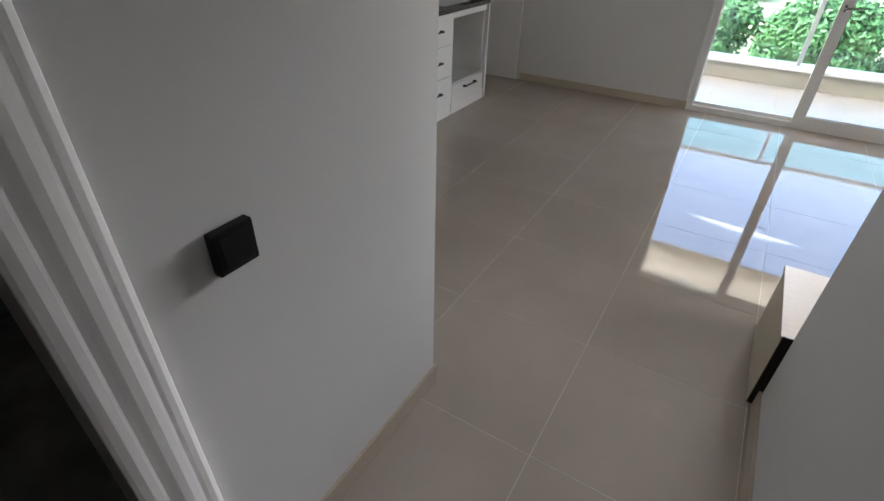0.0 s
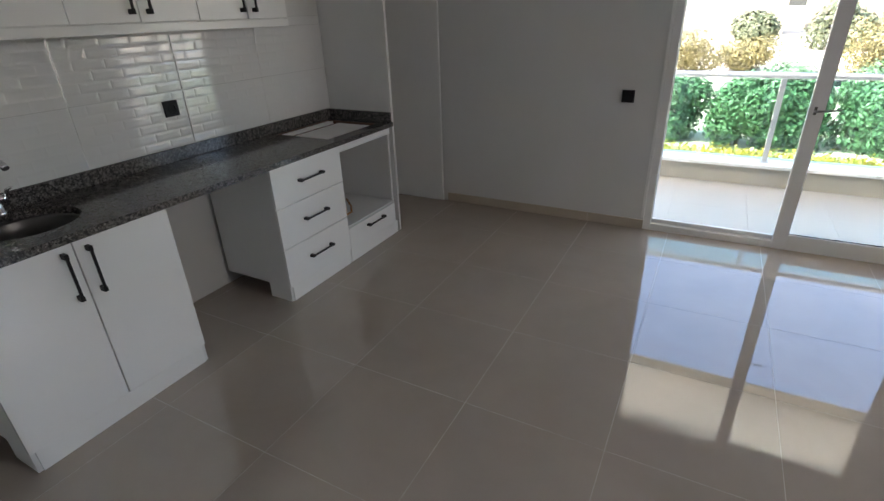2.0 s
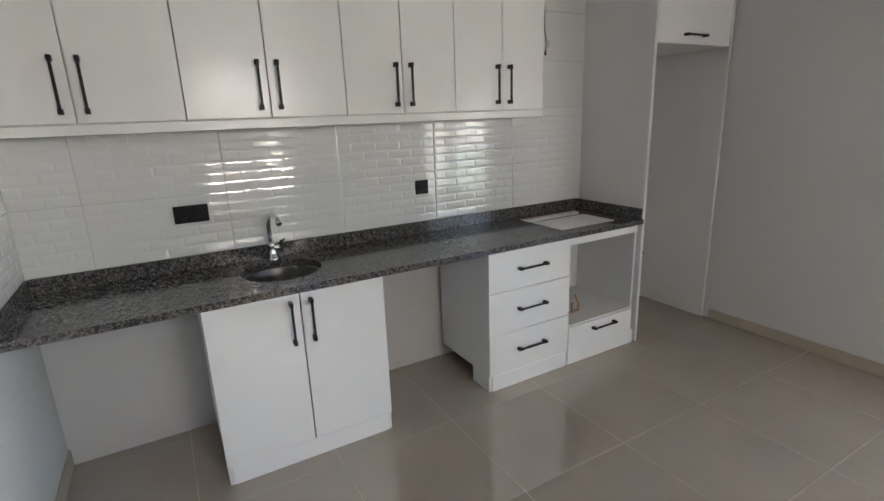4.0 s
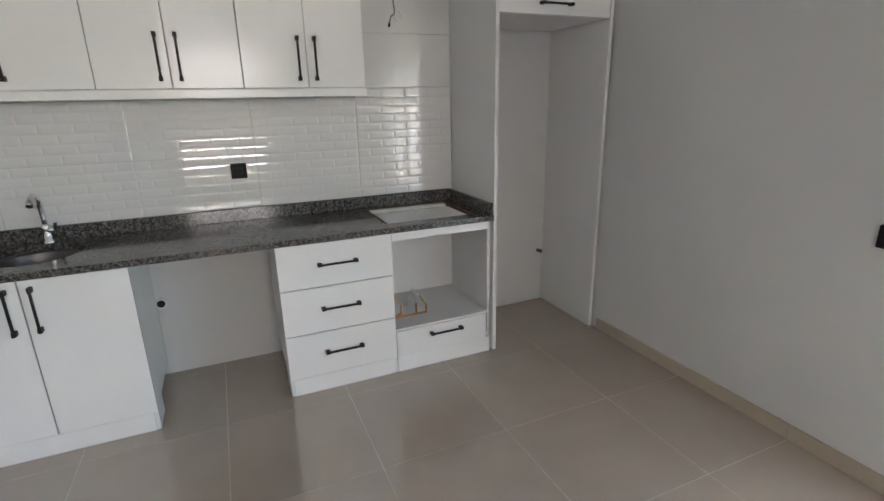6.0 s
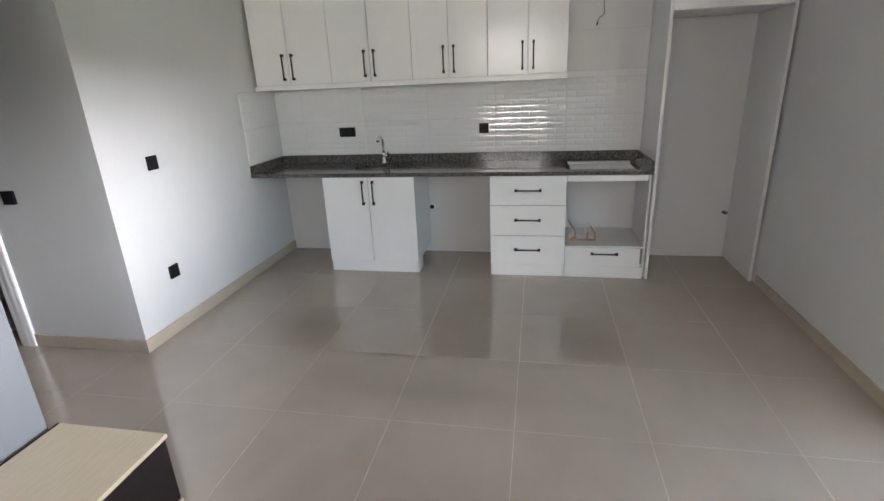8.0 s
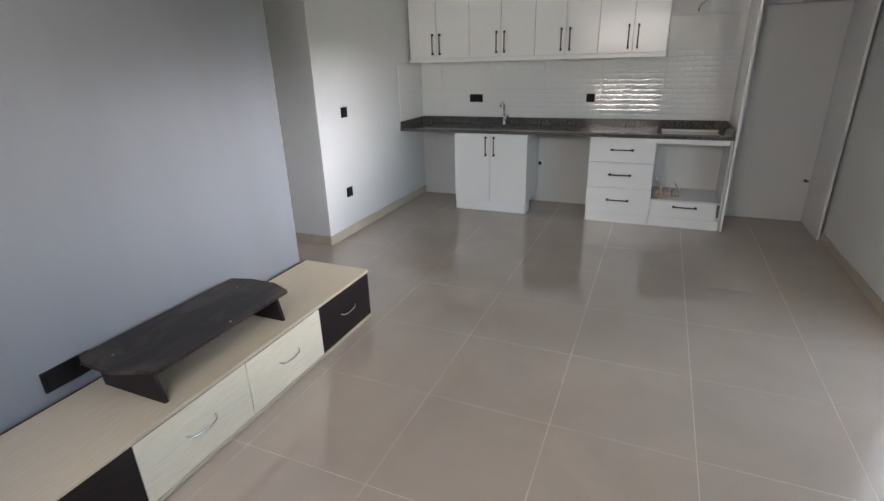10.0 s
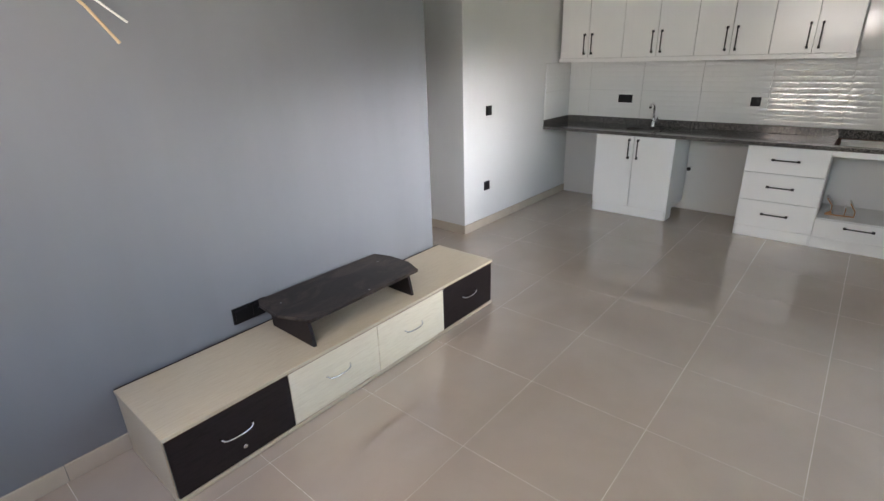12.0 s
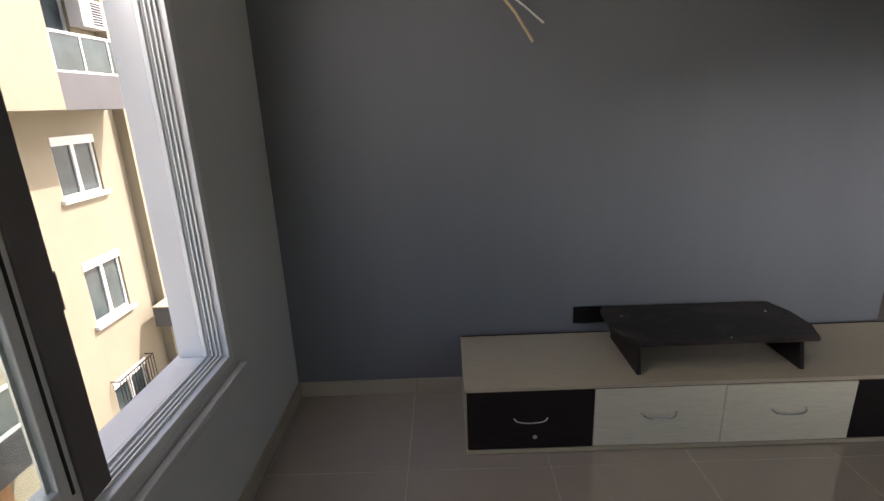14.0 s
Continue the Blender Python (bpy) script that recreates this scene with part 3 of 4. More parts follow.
def faucet():
    ob = thing("kitchen_faucet", "chrome swan-neck mixer tap with a side lever", "tap")
    x, y, z = 0.060, 1.056, 0.882
    bm = bmesh.new()
    lathe(bm, [(0.027, z), (0.027, z + 0.008), (0.021, z + 0.014), (0.019, z + 0.07), (0.021, z + 0.085), (0.013, z + 0.095), (0.0005, z + 0.096)], x, y, 24)
    part("body", bm, chrome, ob)
    bm = bmesh.new()
    pts = [(x, y, z + 0.06), (x - 0.004, y - 0.003, z + 0.12), (x - 0.002, y - 0.004, z + 0.165)]
    for a in arc(11, 12, 150):
        u = 0.105 - 0.105 * math.cos(radians(a))
        pts.append((x + u, y - 0.004 + u * 0.09, z + 0.185 + 0.068 * math.sin(radians(a))))
    tube(bm, pts, [0.0125] * (len(pts) - 2) + [0.0140, 0.0140], 14)
    part("spout", bm, chrome, ob)
    bm = bmesh.new()
    tube(bm, [(x, y, z + 0.06), (x + 0.012, y + 0.04, z + 0.066)], 0.016, 14)
    tube(bm, [(x + 0.012, y + 0.036, z + 0.070), (x + 0.026, y + 0.046, z + 0.10), (x + 0.05, y + 0.058, z + 0.112)], [0.009, 0.008, 0.005], 10)
    part("lever", bm, chrome, ob)


def fridge_housing():
    ob = thing("fridge_housing", "tall white open fridge housing with a top cupboard", "cabinet")
    board(ob, "side_panel", 0.002, FX, 3.322, 3.345, 0.001, 2.40, bevel=0.001)
    board(ob, "side_panel", 0.002, FX, 4.086, 4.108, 0.006, 2.40, bevel=0.001)
    board(ob, "bottom_board", 0.01, 0.56, 3.3455, 4.0855, 1.968, 1.986)
    board(ob, "top_board", 0.01, 0.56, 3.3455, 4.0855, 2.382, 2.40)
    d = board(ob, "door", 0.562, 0.58, 3.347, 4.084, 1.970, 2.39, mat=lacquer, bevel=0.002)
    handle_bar(d, 0.58, 3.70, 2.025, 0.205, False)
    valve = thing("gas_valve", "small grey metal pipe valve on the wall", "valve")
    bm = bmesh.new()
    tube(bm, [(0.0, 4.045, 0.41), (0.035, 4.045, 0.41), (0.05, 4.045, 0.405)], [0.012, 0.014, 0.010], 12)
    add_box(bm, 0.02, 0.032, 4.02, 4.07, 0.405, 0.417, bevel=0.002)
    part("body", bm, steel, valve)
    hole = thing("pipe_stub", "dark round pipe outlet in the wall below the worktop", "pipe")
    bm = bmesh.new()
    tube(bm, [(0.0, 1.478, 0.45), (0.02, 1.478, 0.45)], 0.03, 20)
    part("flange", bm, pvc, hole)
    bm = bmesh.new()
    tube(bm, [(0.0205, 1.478, 0.45), (0.030, 1.478, 0.45)], [0.022, 0.018], 20)
    part("plug", bm, black_plastic, hole)


def wall_cabinets():
    for y0, m, y1 in ((0.035, 0.360, 0.736), (0.736, 1.083, 1.438), (1.438, 1.744, 2.055), (2.055, 2.368, 2.668)):
        ob = thing("wall_cabinet", "white two-door wall cabinet with black bar handles", "cabinet", "kitchen wall cabinets")
        board(ob, "body", 0.011, UX - 0.02, y0 + 0.001, y1 - 0.001, 1.600, 2.31)
        for a, b, hy in ((y0 + 0.002, m - 0.0025, -0.042), (m + 0.0025, y1 - 0.002, 0.042)):
            d = board(ob, "door", UX - 0.018, UX, a, b, 1.607, 2.305, mat=lacquer, bevel=0.002)
            handle_bar(d, UX, m + hy, 1.745, 0.205)
    ob = thing("light_pelmet", "long white light pelmet under the wall cabinets", "trim")
    board(ob, "strip", UX - 0.022, UX - 0.002, 0.02, 2.672, 1.562, 1.6015, mat=lacquer, bevel=0.002)
    board(ob, "underside", 0.013, UX - 0.0225, 0.021, 2.665, 1.59, 1.6015, mat=melamine)
    ob = thing("cornice_board", "white filler board above the wall cabinets", "trim")
    board(ob, "strip", UX - 0.05, UX - 0.03, 0.001, 2.665, 2.3105, 2.40, mat=lacquer, bevel=0.002)
    # bare end of the wall right of the wall cabinets is tiled smooth above the relief tiles
    ob = thing("wall_cable", "grey cable and loop of conduit hanging from the tiled wall", "cable")
    bm = bmesh.new()
    tube(bm, [(0.004, 2.955, 2.30), (0.012, 2.952, 2.12), (0.03, 2.955, 2.04), (0.055, 2.94, 2.015), (0.075, 2.915, 2.005), (0.085, 2.90, 1.965)], 0.0045, 8)
    part("cable", bm, plain("grey_cable", (0.35, 0.34, 0.33), 0.5), ob)
    bm = bmesh.new()
    tube(bm, [(0.085, 2.90, 1.965), (0.088, 2.896, 1.945)], 0.006, 8)
    part("cable_end", bm, black_plastic, ob, "black taped cable end")
    bm = bmesh.new()
    tube(bm, [(0.02 + 0.0 * a, 2.975 + 0.022 * math.cos(radians(a)), 2.02 + 0.03 * math.sin(radians(a))) for a in range(0, 361, 24)], 0.004, 8)
    part("conduit_loop", bm, wire_white, ob)


sink_cabinet()
drawer_cabinet()
oven_cabinet()
packing_bracket(0.36, 2.84, 3)
worktop()
faucet()
fridge_housing()
wall_cabinets()


# ---- television unit ----
def tv_unit():
    ob = thing("tv_unit", "low pale ash television unit with two dark and two cream drawers", "tv unit")
    x0, x1, y0, y1 = 3.158, 5.372, 0.562, 1.052
    board(ob, "top_board", x0 - 0.004, x1 + 0.004, y0, y1 + 0.004, 0.322, 0.340, mat=ash_x, bevel=0.002)
    board(ob, "bottom_board", x0 - 0.002, x1 + 0.002, y0, y1 + 0.004, 0.004, 0.023, mat=ash_x, bevel=0.002)
    board(ob, "side_panel", x0, x0 + 0.018, y0, y1 - 0.018, 0.0235, 0.3215, mat=ash_x)
    board(ob, "side_panel", x1 - 0.018, x1, y0, y1 - 0.018, 0.0235, 0.3215, mat=ash_x)
    board(ob, "back_panel", x0 + 0.001, x1 - 0.001, y0 - 0.0065, y0 - 0.0005, 0.004, 0.343, mat=wenge, label="dark back board")
    for fx in (x0 + 0.05, (x0 + x1) / 2, x1 - 0.05):
        for fy in (y0 + 0.05, y1 - 0.06):
            bm = bmesh.new()
            tube(bm, [(fx, fy, 0.0), (fx, fy, 0.004)], 0.02, 12)
            part("foot", bm, black_plastic, ob)
    board(ob, "edge_band", x0 + 0.002, x1 - 0.002, y1 - 0.020, y1 + 0.0025, 0.3184, 0.3216, mat=raw_edge, bevel=0.0, label="thin brown raw edge below the top")
    cuts = (x0 + 0.004, 3.690, 4.250, 4.812, x1 - 0.004)
    for i, (a, b) in enumerate(zip(cuts, cuts[1:])):
        dark = i in (0, 3)
        tilt = 0.003 if i == 1 else 0.0
        d = board(ob, "drawer_front", a + 0.0015, b - 0.0015, y1 - 0.016 + tilt, y1 + tilt, 0.027, 0.3178 - tilt, mat=wenge if dark else ash_front,
                  label="dark wenge drawer front" if dark else "cream ash drawer front")
        c, z = (a + b) / 2, 0.182
        bm = bmesh.new()
        pts = [(c - 0.076, y1, z + 0.008), (c - 0.070, y1 + 0.012, z + 0.006)]
        pts += [(c + 0.066 * math.sin(radians(u)), y1 + 0.014 + 0.012 * math.cos(radians(u)), z - 0.006 * math.cos(radians(u))) for u in arc(7, -75, 75)]
        pts += [(c + 0.070, y1 + 0.012, z + 0.006), (c + 0.076, y1, z + 0.008)]
        tube(bm, pts, [0.0045] * 2 + [0.004] * 7 + [0.0045] * 2, 10)
        part("handle", bm, chrome, d, "curved chrome handle")
        if i == 3:
            bm = bmesh.new()
            tube(bm, [(c - 0.02, y1, 0.090), (c - 0.02, y1 + 0.008, 0.090)], 0.010, 14)
            part("lock", bm, chrome, d, "small round chrome lock")


def riser():
    ob = thing("tv_riser", "dusty dark wooden riser shelf on the television unit", "shelf")
    bm = bmesh.new()
    top = [(3.785, 0.86), (3.835, 0.985), (4.605, 0.980), (4.680, 0.79), (4.670, 0.62), (4.645, 0.570), (3.82, 0.585), (3.785, 0.70)]
    prism(bm, top, "z", 0.472, 0.490)
    part("top_board", bm, wenge_dusty, ob)
    for x in (3.895, 4.605):
        bm = bmesh.new()
        prism(bm, [(0.63, 0.341), (0.99, 0.341), (0.962, 0.4715), (0.615, 0.4715)], "x", x - 0.009, x + 0.009)
        part("leg_panel", bm, wenge, ob)
    for x, y in ((3.895, 0.70), (4.59, 0.70), (4.20, 0.955)):
        bm = bmesh.new()
        lathe(bm, [(0.006, 0.4901), (0.006, 0.4915), (0.0005, 0.4918)], x, y, 10)
        part("screw_cap", bm, chrome, ob)


tv_unit()
riser()
tv_socket = wall_switch("wall_socket", "black double television socket just above the unit", "socket", pose(4.685, TVY, 0.432), 0.195, 0.09, 0.012, 2)
aerial_pin = part("aerial_pin", tube(bmesh.new(), [(-0.048, 0.016, 0.004), (-0.048, 0.021, 0.004)], 0.006, 12), chrome, tv_socket, "small bright aerial pin")


def tv_cable():
    ob = thing("wall_cable", "two loose wires sticking out of the blue-grey wall", "cable")
    bm = bmesh.new()
    tube(bm, [(5.19, TVY, 2.00), (5.16, 0.565, 1.96), (5.10, 0.60, 1.88), (5.03, 0.622, 1.765), (5.025, 0.624, 1.755)], 0.006, 8)
    part("tan_wire", bm, wire_tan, ob)
    bm = bmesh.new()
    tube(bm, [(5.18, TVY, 2.01), (5.13, 0.57, 1.96), (5.06, 0.605, 1.90), (4.98, 0.622, 1.828)], 0.0045, 8)
    part("white_wire", bm, wire_white, ob)


tv_cable()

# ---- balcony door and side window ----
def frame_bars(bm, axis, plane0, plane1, a0, a1, z0, z1, w, bevel=0.003):
    """Four bars round an opening; axis 'x': the opening lies along x, 'y': along y."""
    for u0, u1, v0, v1 in ((a0, a0 + w, z0, z1), (a1 - w, a1, z0, z1), (a0 + w, a1 - w, z0, z0 + w), (a0 + w, a1 - w, z1 - w, z1)):
        if axis == "x":
            add_box(bm, u0, u1, plane0, plane1, v0, v1, bevel=bevel)
        else:
            add_box(bm, plane0, plane1, u0, u1, v0, v1, bevel=bevel)
    return bm


def pane(parent, *b):
    p = part("pane", box_bm(*b), pane_glass, parent, "clear double glazing")
    p.visible_shadow = False
    return p


def balcony_door():
    ob = structure("door_2", frame_bars(bmesh.new(), "x", RY + 0.004, RY + 0.075, DX0, DX1, -0.003, DTOP, 0.052), pvc,
                   "white plastic sliding balcony door with two glazed leaves", "door")
    s1 = part("fixed_sash", frame_bars(bmesh.new(), "x", RY + 0.042, RY + 0.070, DX0 + 0.018, 3.285, 0.04, DTOP - 0.018, 0.040), pvc, ob)
    pane(s1, DX0 + 0.054, 3.250, RY + 0.054, RY + 0.058, 0.076, DTOP - 0.054)
    s2 = part("sliding_sash", frame_bars(bmesh.new(), "x", RY - 0.004, RY + 0.038, 3.225, DX1 - 0.062, 0.028, DTOP - 0.04, 0.085), pvc, ob)
    pane(s2, 3.30, DX1 - 0.14, RY + 0.016, RY + 0.020, 0.105, DTOP - 0.12)
    bm = bmesh.new()
    for z0, z1 in ((0.106, DTOP - 0.122),):
        add_box(bm, 3.3095, 3.3135, RY + 0.010, RY + 0.024, z0, z1)
        add_box(bm, DX1 - 0.1515, DX1 - 0.1475, RY + 0.010, RY + 0.024, z0, z1)
        add_box(bm, 3.314, DX1 - 0.152, RY + 0.010, RY + 0.024, 0.1125, 0.1165)
    part("gasket", bm, rubber, s2)
    bm = bmesh.new()
    add_box(bm, 3.252, 3.268, RY - 0.010, RY - 0.004, 0.94, 0.99, bevel=0.002)
    tube(bm, [(3.26, RY - 0.012, 0.965), (3.26, RY - 0.045, 0.967), (3.275, RY - 0.052, 0.969), (3.385, RY - 0.052, 0.982)], [0.008, 0.007, 0.007, 0.006], 10)
    part("handle", bm, steel, s2, "grey lever handle")
    bm = bmesh.new()
    add_box(bm, DX1 - 0.060, DX1 - 0.050, RY - 0.003, RY + 0.003, 0.02, DTOP - 0.05)
    part("seal", bm, rubber, ob)
    bm = bmesh.new()
    add_box(bm, DX1 + 0.002, DX1 + 0.045, RY - 0.016, RY - 0.001, 0.0, DTOP + 0.04, bevel=0.004)
    add_box(bm, DX0 - 0.022, DX0 - 0.001, RY - 0.010, RY - 0.001, 0.09, DTOP + 0.04, bevel=0.003)
    part("casing", bm, pvc, ob)


balcony_door()


FR = 0.036                   # width of the window frame bars


def side_window():
    ob = structure("window_1", frame_bars(bmesh.new(), "y", RX - 0.004, RX + 0.095, WY0, WY1, WZ0, WZ1, FR), pvc,
                   "white plastic sliding side window, half open", "window")
    for k, x in enumerate((RX + 0.020, RX + 0.036, RX + 0.052, RX + 0.074)):    # raised track ribs round the frame
        bm = bmesh.new()
        add_box(bm, x, x + 0.005, WY0 + FR, WY1 - FR, WZ0 + FR, WZ0 + FR + 0.011)
        add_box(bm, x, x + 0.005, WY0 + FR, WY0 + FR + 0.011, WZ0 + FR + 0.0115, WZ1 - FR)
        part("track", bm, pvc, ob)
    bm = bmesh.new()
    for x in (RX + 0.0285, RX + 0.0445, RX + 0.0630):      # brush seals between the ribs
        add_box(bm, x, x + 0.004, WY0 + FR, WY0 + FR + 0.004, WZ0 + FR + 0.0115, WZ1 - FR)
        add_box(bm, x, x + 0.004, WY0 + FR, WY1 - FR, WZ0 + FR, WZ0 + FR + 0.004)
    part("brush_seal", bm, seal_grey, ob, "grey brush seals in the tracks")
    bm = bmesh.new()
    add_box(bm, RX + 0.0955, RX + 0.188, WY0 + 0.001, WY0 + FR - 0.002, WZ0 + FR, WZ1 - 0.001, bevel=0.002)
    add_box(bm, RX + 0.0955, RX + 0.188, WY1 - FR + 0.002, WY1 - 0.001, WZ0 + FR, WZ1 - 0.001, bevel=0.002)
    part("outer_reveal", bm, reveal_white, ob, "plain white outer reveal")
    s1 = part("sash", frame_bars(bmesh.new(), "y", RX + 0.012, RX + 0.040, 1.930, WY1 - 0.03, WZ0 + 0.040, WZ1 - 0.03, 0.115), pvc, ob)
    pane(s1, RX + 0.024, RX + 0.028, 2.04, WY1 - 0.13, WZ0 + 0.15, WZ1 - 0.15)
    bm = bmesh.new()
    add_box(bm, RX + 0.003, RX + 0.0117, 1.912, 1.995, WZ0 + 0.066, WZ1 - 0.05, bevel=0.0015)
    add_box(bm, RX + 0.012, RX + 0.018, 1.912, 1.9295, WZ0 + 0.066, WZ1 - 0.05)
    add_box(bm, RX + 0.004, RX + 0.018, 1.904, 1.9115, 1.12, 1.21, bevel=0.002)
    part("interlock", bm, dark_profile, s1, "dark interlock profile with a latch")
    bm = bmesh.new()
    add_box(bm, RX + 0.009, RX + 0.0118, 2.010, 2.017, WZ0 + 0.12, WZ1 - 0.12)
    part("bead_groove", bm, rubber, s1)
    s2 = part("sash", frame_bars(bmesh.new(), "y", RX + 0.050, RX + 0.080, 1.93, WY1 - 0.03, WZ0 + 0.040, WZ1 - 0.03, 0.055), pvc, ob)
    pane(s2, RX + 0.063, RX + 0.067, 1.98, WY1 - 0.08, WZ0 + 0.09, WZ1 - 0.095)
    bm = bmesh.new()
    add_box(bm, RX + 0.0285, RX + 0.035, 2.0455, 2.0555, WZ0 + 0.156, WZ1 - 0.147)
    part("spacer", bm, aluminium, s1, "dotted aluminium glazing spacer")
    bm = bmesh.new()
    add_box(bm, RX + 0.096, RX + 0.205, WY0 + 0.001, WY1 - 0.001, WZ0 + 0.001, WZ0 + FR - 0.001, bevel=0.003)
    part("outer_sill", bm, marble, ob, "white stone outer sill")
    bm = bmesh.new()
    add_box(bm, RX - 0.030, RX - 0.001, WY0 - 0.05, WY1 + 0.05, WZ0 - 0.065, WZ0 - 0.030, bevel=0.005)
    part("inner_ledge", bm, wall_paint, ob, "narrow painted ledge below the window")


side_window()


# ---- balcony ----
def balcony():
    bm = bmesh.new()
    add_box(bm, 1.2, RX + W, RY + W, 6.02, -0.28, -0.032)
    structure("balcony_floor", bm, balcony_tile_mat, "pale tiled balcony floor", "floor")
    bm = bmesh.new()
    add_box(bm, 1.2, RX + W, 5.74, 6.02, -0.031, 0.150)
    structure("balcony_kerb", bm, soffit_mat, "cream plastered balcony kerb", "kerb")
    bm = bmesh.new()
    for x0, x1 in ((1.2, 2.62), (2.624, 4.06), (4.064, RX + W)):
        add_box(bm, x0, x1, 5.70, 6.05, 0.151, 0.182, bevel=0.004)
    structure("balcony_coping", bm, marble, "white marble coping on the balcony kerb", "coping")
    bm = bmesh.new()
    add_box(bm, 0.9, RX + W, RY + W, 6.05, 2.57, 2.82)
    structure("balcony_soffit", bm, soffit_mat, "cream plastered balcony slab of the storey above", "slab")
    ob = thing("balcony_railing", "grey aluminium balcony railing with tinted glass panels", "railing")
    bm = bmesh.new()
    tube(bm, [(1.25, 5.86, 0.985), (RX + W, 5.86, 0.985)], 0.028, 14)
    part("handrail", bm, aluminium, ob)
    xs = (1.27, 3.215, 5.16)
    for x in xs:
        bm = bmesh.new()
        add_box(bm, x - 0.022, x + 0.022, 5.838, 5.882, 0.183, 0.958, bevel=0.003)
        add_box(bm, x - 0.045, x + 0.045, 5.815, 5.905, 0.1825, 0.190, bevel=0.002)
        part("post", bm, aluminium, ob)
    for a, b in zip(xs, xs[1:] + (RX + W,)):
        bm = bmesh.new()
        add_box(bm, a + 0.03, b - 0.03, 5.857, 5.865, 0.205, 0.945)
        p = part("glass_panel", bm, rail_glass, ob, "green tinted safety glass")
        p.visible_shadow = False


balcony()


# ---- ground and garden ----
def rise(x, y):
    k = min(1.0, max(0.0, (y - 4.0) / 14.0))
    return -6.7 + 2.2 * k * k * (3 - 2 * k) + 0.018 * max(0.0, y - 30.0) + 0.05 * math.sin(x * 0.7) * math.sin(y * 0.5)


def ground():
    xs = sorted({*range(-90, 130, 5), -600, -300, -150, 180, 300, 600})
    ys = sorted({*range(-60, 120, 4), -600, -300, -120, 180, 320, 600})
    bm = bmesh.new()
    grid = [[bm.verts.new((x, y, rise(x, min(y, 115)))) for x in xs] for y in ys]
    for r0, r1 in zip(grid, grid[1:]):
        for i in range(len(xs) - 1):
            f = bm.faces.new((r0[i], r0[i + 1], r1[i + 1], r1[i]))
            f.smooth = True
    structure("ground", bm, ground_mat, "dry sandy ground of the estate", "ground")


ground()


def leaves(name, rng, centre, size, count, leaf, material, parent, lumps=7, lift=0.0):
    """A crown of many small folded leaves on a few uneven lumps."""
    verts, faces = [], []
    blobs = []
    for _ in range(lumps):
        u = Vector((rng.uniform(-1, 1), rng.uniform(-1, 1), rng.uniform(-1, 1)))
        blobs.append((Vector((u.x * size[0] * 0.5, u.y * size[1] * 0.5, u.z * size[2] * 0.45)), rng.uniform(0.42, 0.68)))
    for i in range(count):
        c, k = blobs[i % lumps]
        d = Vector((rng.gauss(0, 1), rng.gauss(0, 1), rng.gauss(0, 1))).normalized()
        r = k * rng.uniform(0.72, 1.05)
        p = Vector(centre) + c + Vector((d.x * size[0] * r, d.y * size[1] * r, d.z * size[2] * r))
        if p.z < centre[2] - size[2] * 0.98 + lift:
            continue
        n = (d + Vector((rng.uniform(-0.6, 0.6), rng.uniform(-0.6, 0.6), rng.uniform(-0.3, 0.7)))).normalized()
        a = n.orthogonal().normalized()
        a = Matrix.Rotation(rng.uniform(0, 6.28), 3, n) @ a
        b = n.cross(a)
        s2 = leaf * rng.uniform(0.6, 1.25)
        k0 = len(verts)
        verts += [p - a * s2, p + b * s2 * 0.42 + n * s2 * 0.12, p + a * s2, p - b * s2 * 0.42 + n * s2 * 0.12]
        faces += [(k0, k0 + 1, k0 + 2), (k0, k0 + 2, k0 + 3)]
    me = bpy.data.meshes.new(name)
    me.from_pydata([tuple(v) for v in verts], [], faces)
    me.materials.append(material)
    ob = new(name, me)
    if parent:
        ob.parent = parent
    return ob


def bush(rng, x, y, w, h, material, label, group, leaf=0.11, count=9000, name="bush", lumps=11):
    g = rise(x, y)
    ob = thing(name, label, "bush", group)
    bm = bmesh.new()
    tube(bm, [(x, y, g - 0.05), (x + 0.05, y, g + h * 0.3), (x, y + 0.05, g + h * 0.6)], [0.10, 0.08, 0.03], 8)
    for k in range(4):
        a = k * 1.6 + rng.random()
        tube(bm, [(x, y, g + h * 0.25), (x + w * 0.3 * math.cos(a), y + w * 0.3 * math.sin(a), g + h * 0.65)], [0.05, 0.02], 6)
    part("trunk", bm, bark, ob)
    leaves("crown", rng, (x, y, g + h * 0.44), (w * 0.60, w * 0.5, h * 0.60), count, leaf, material, ob, lumps)
    return ob


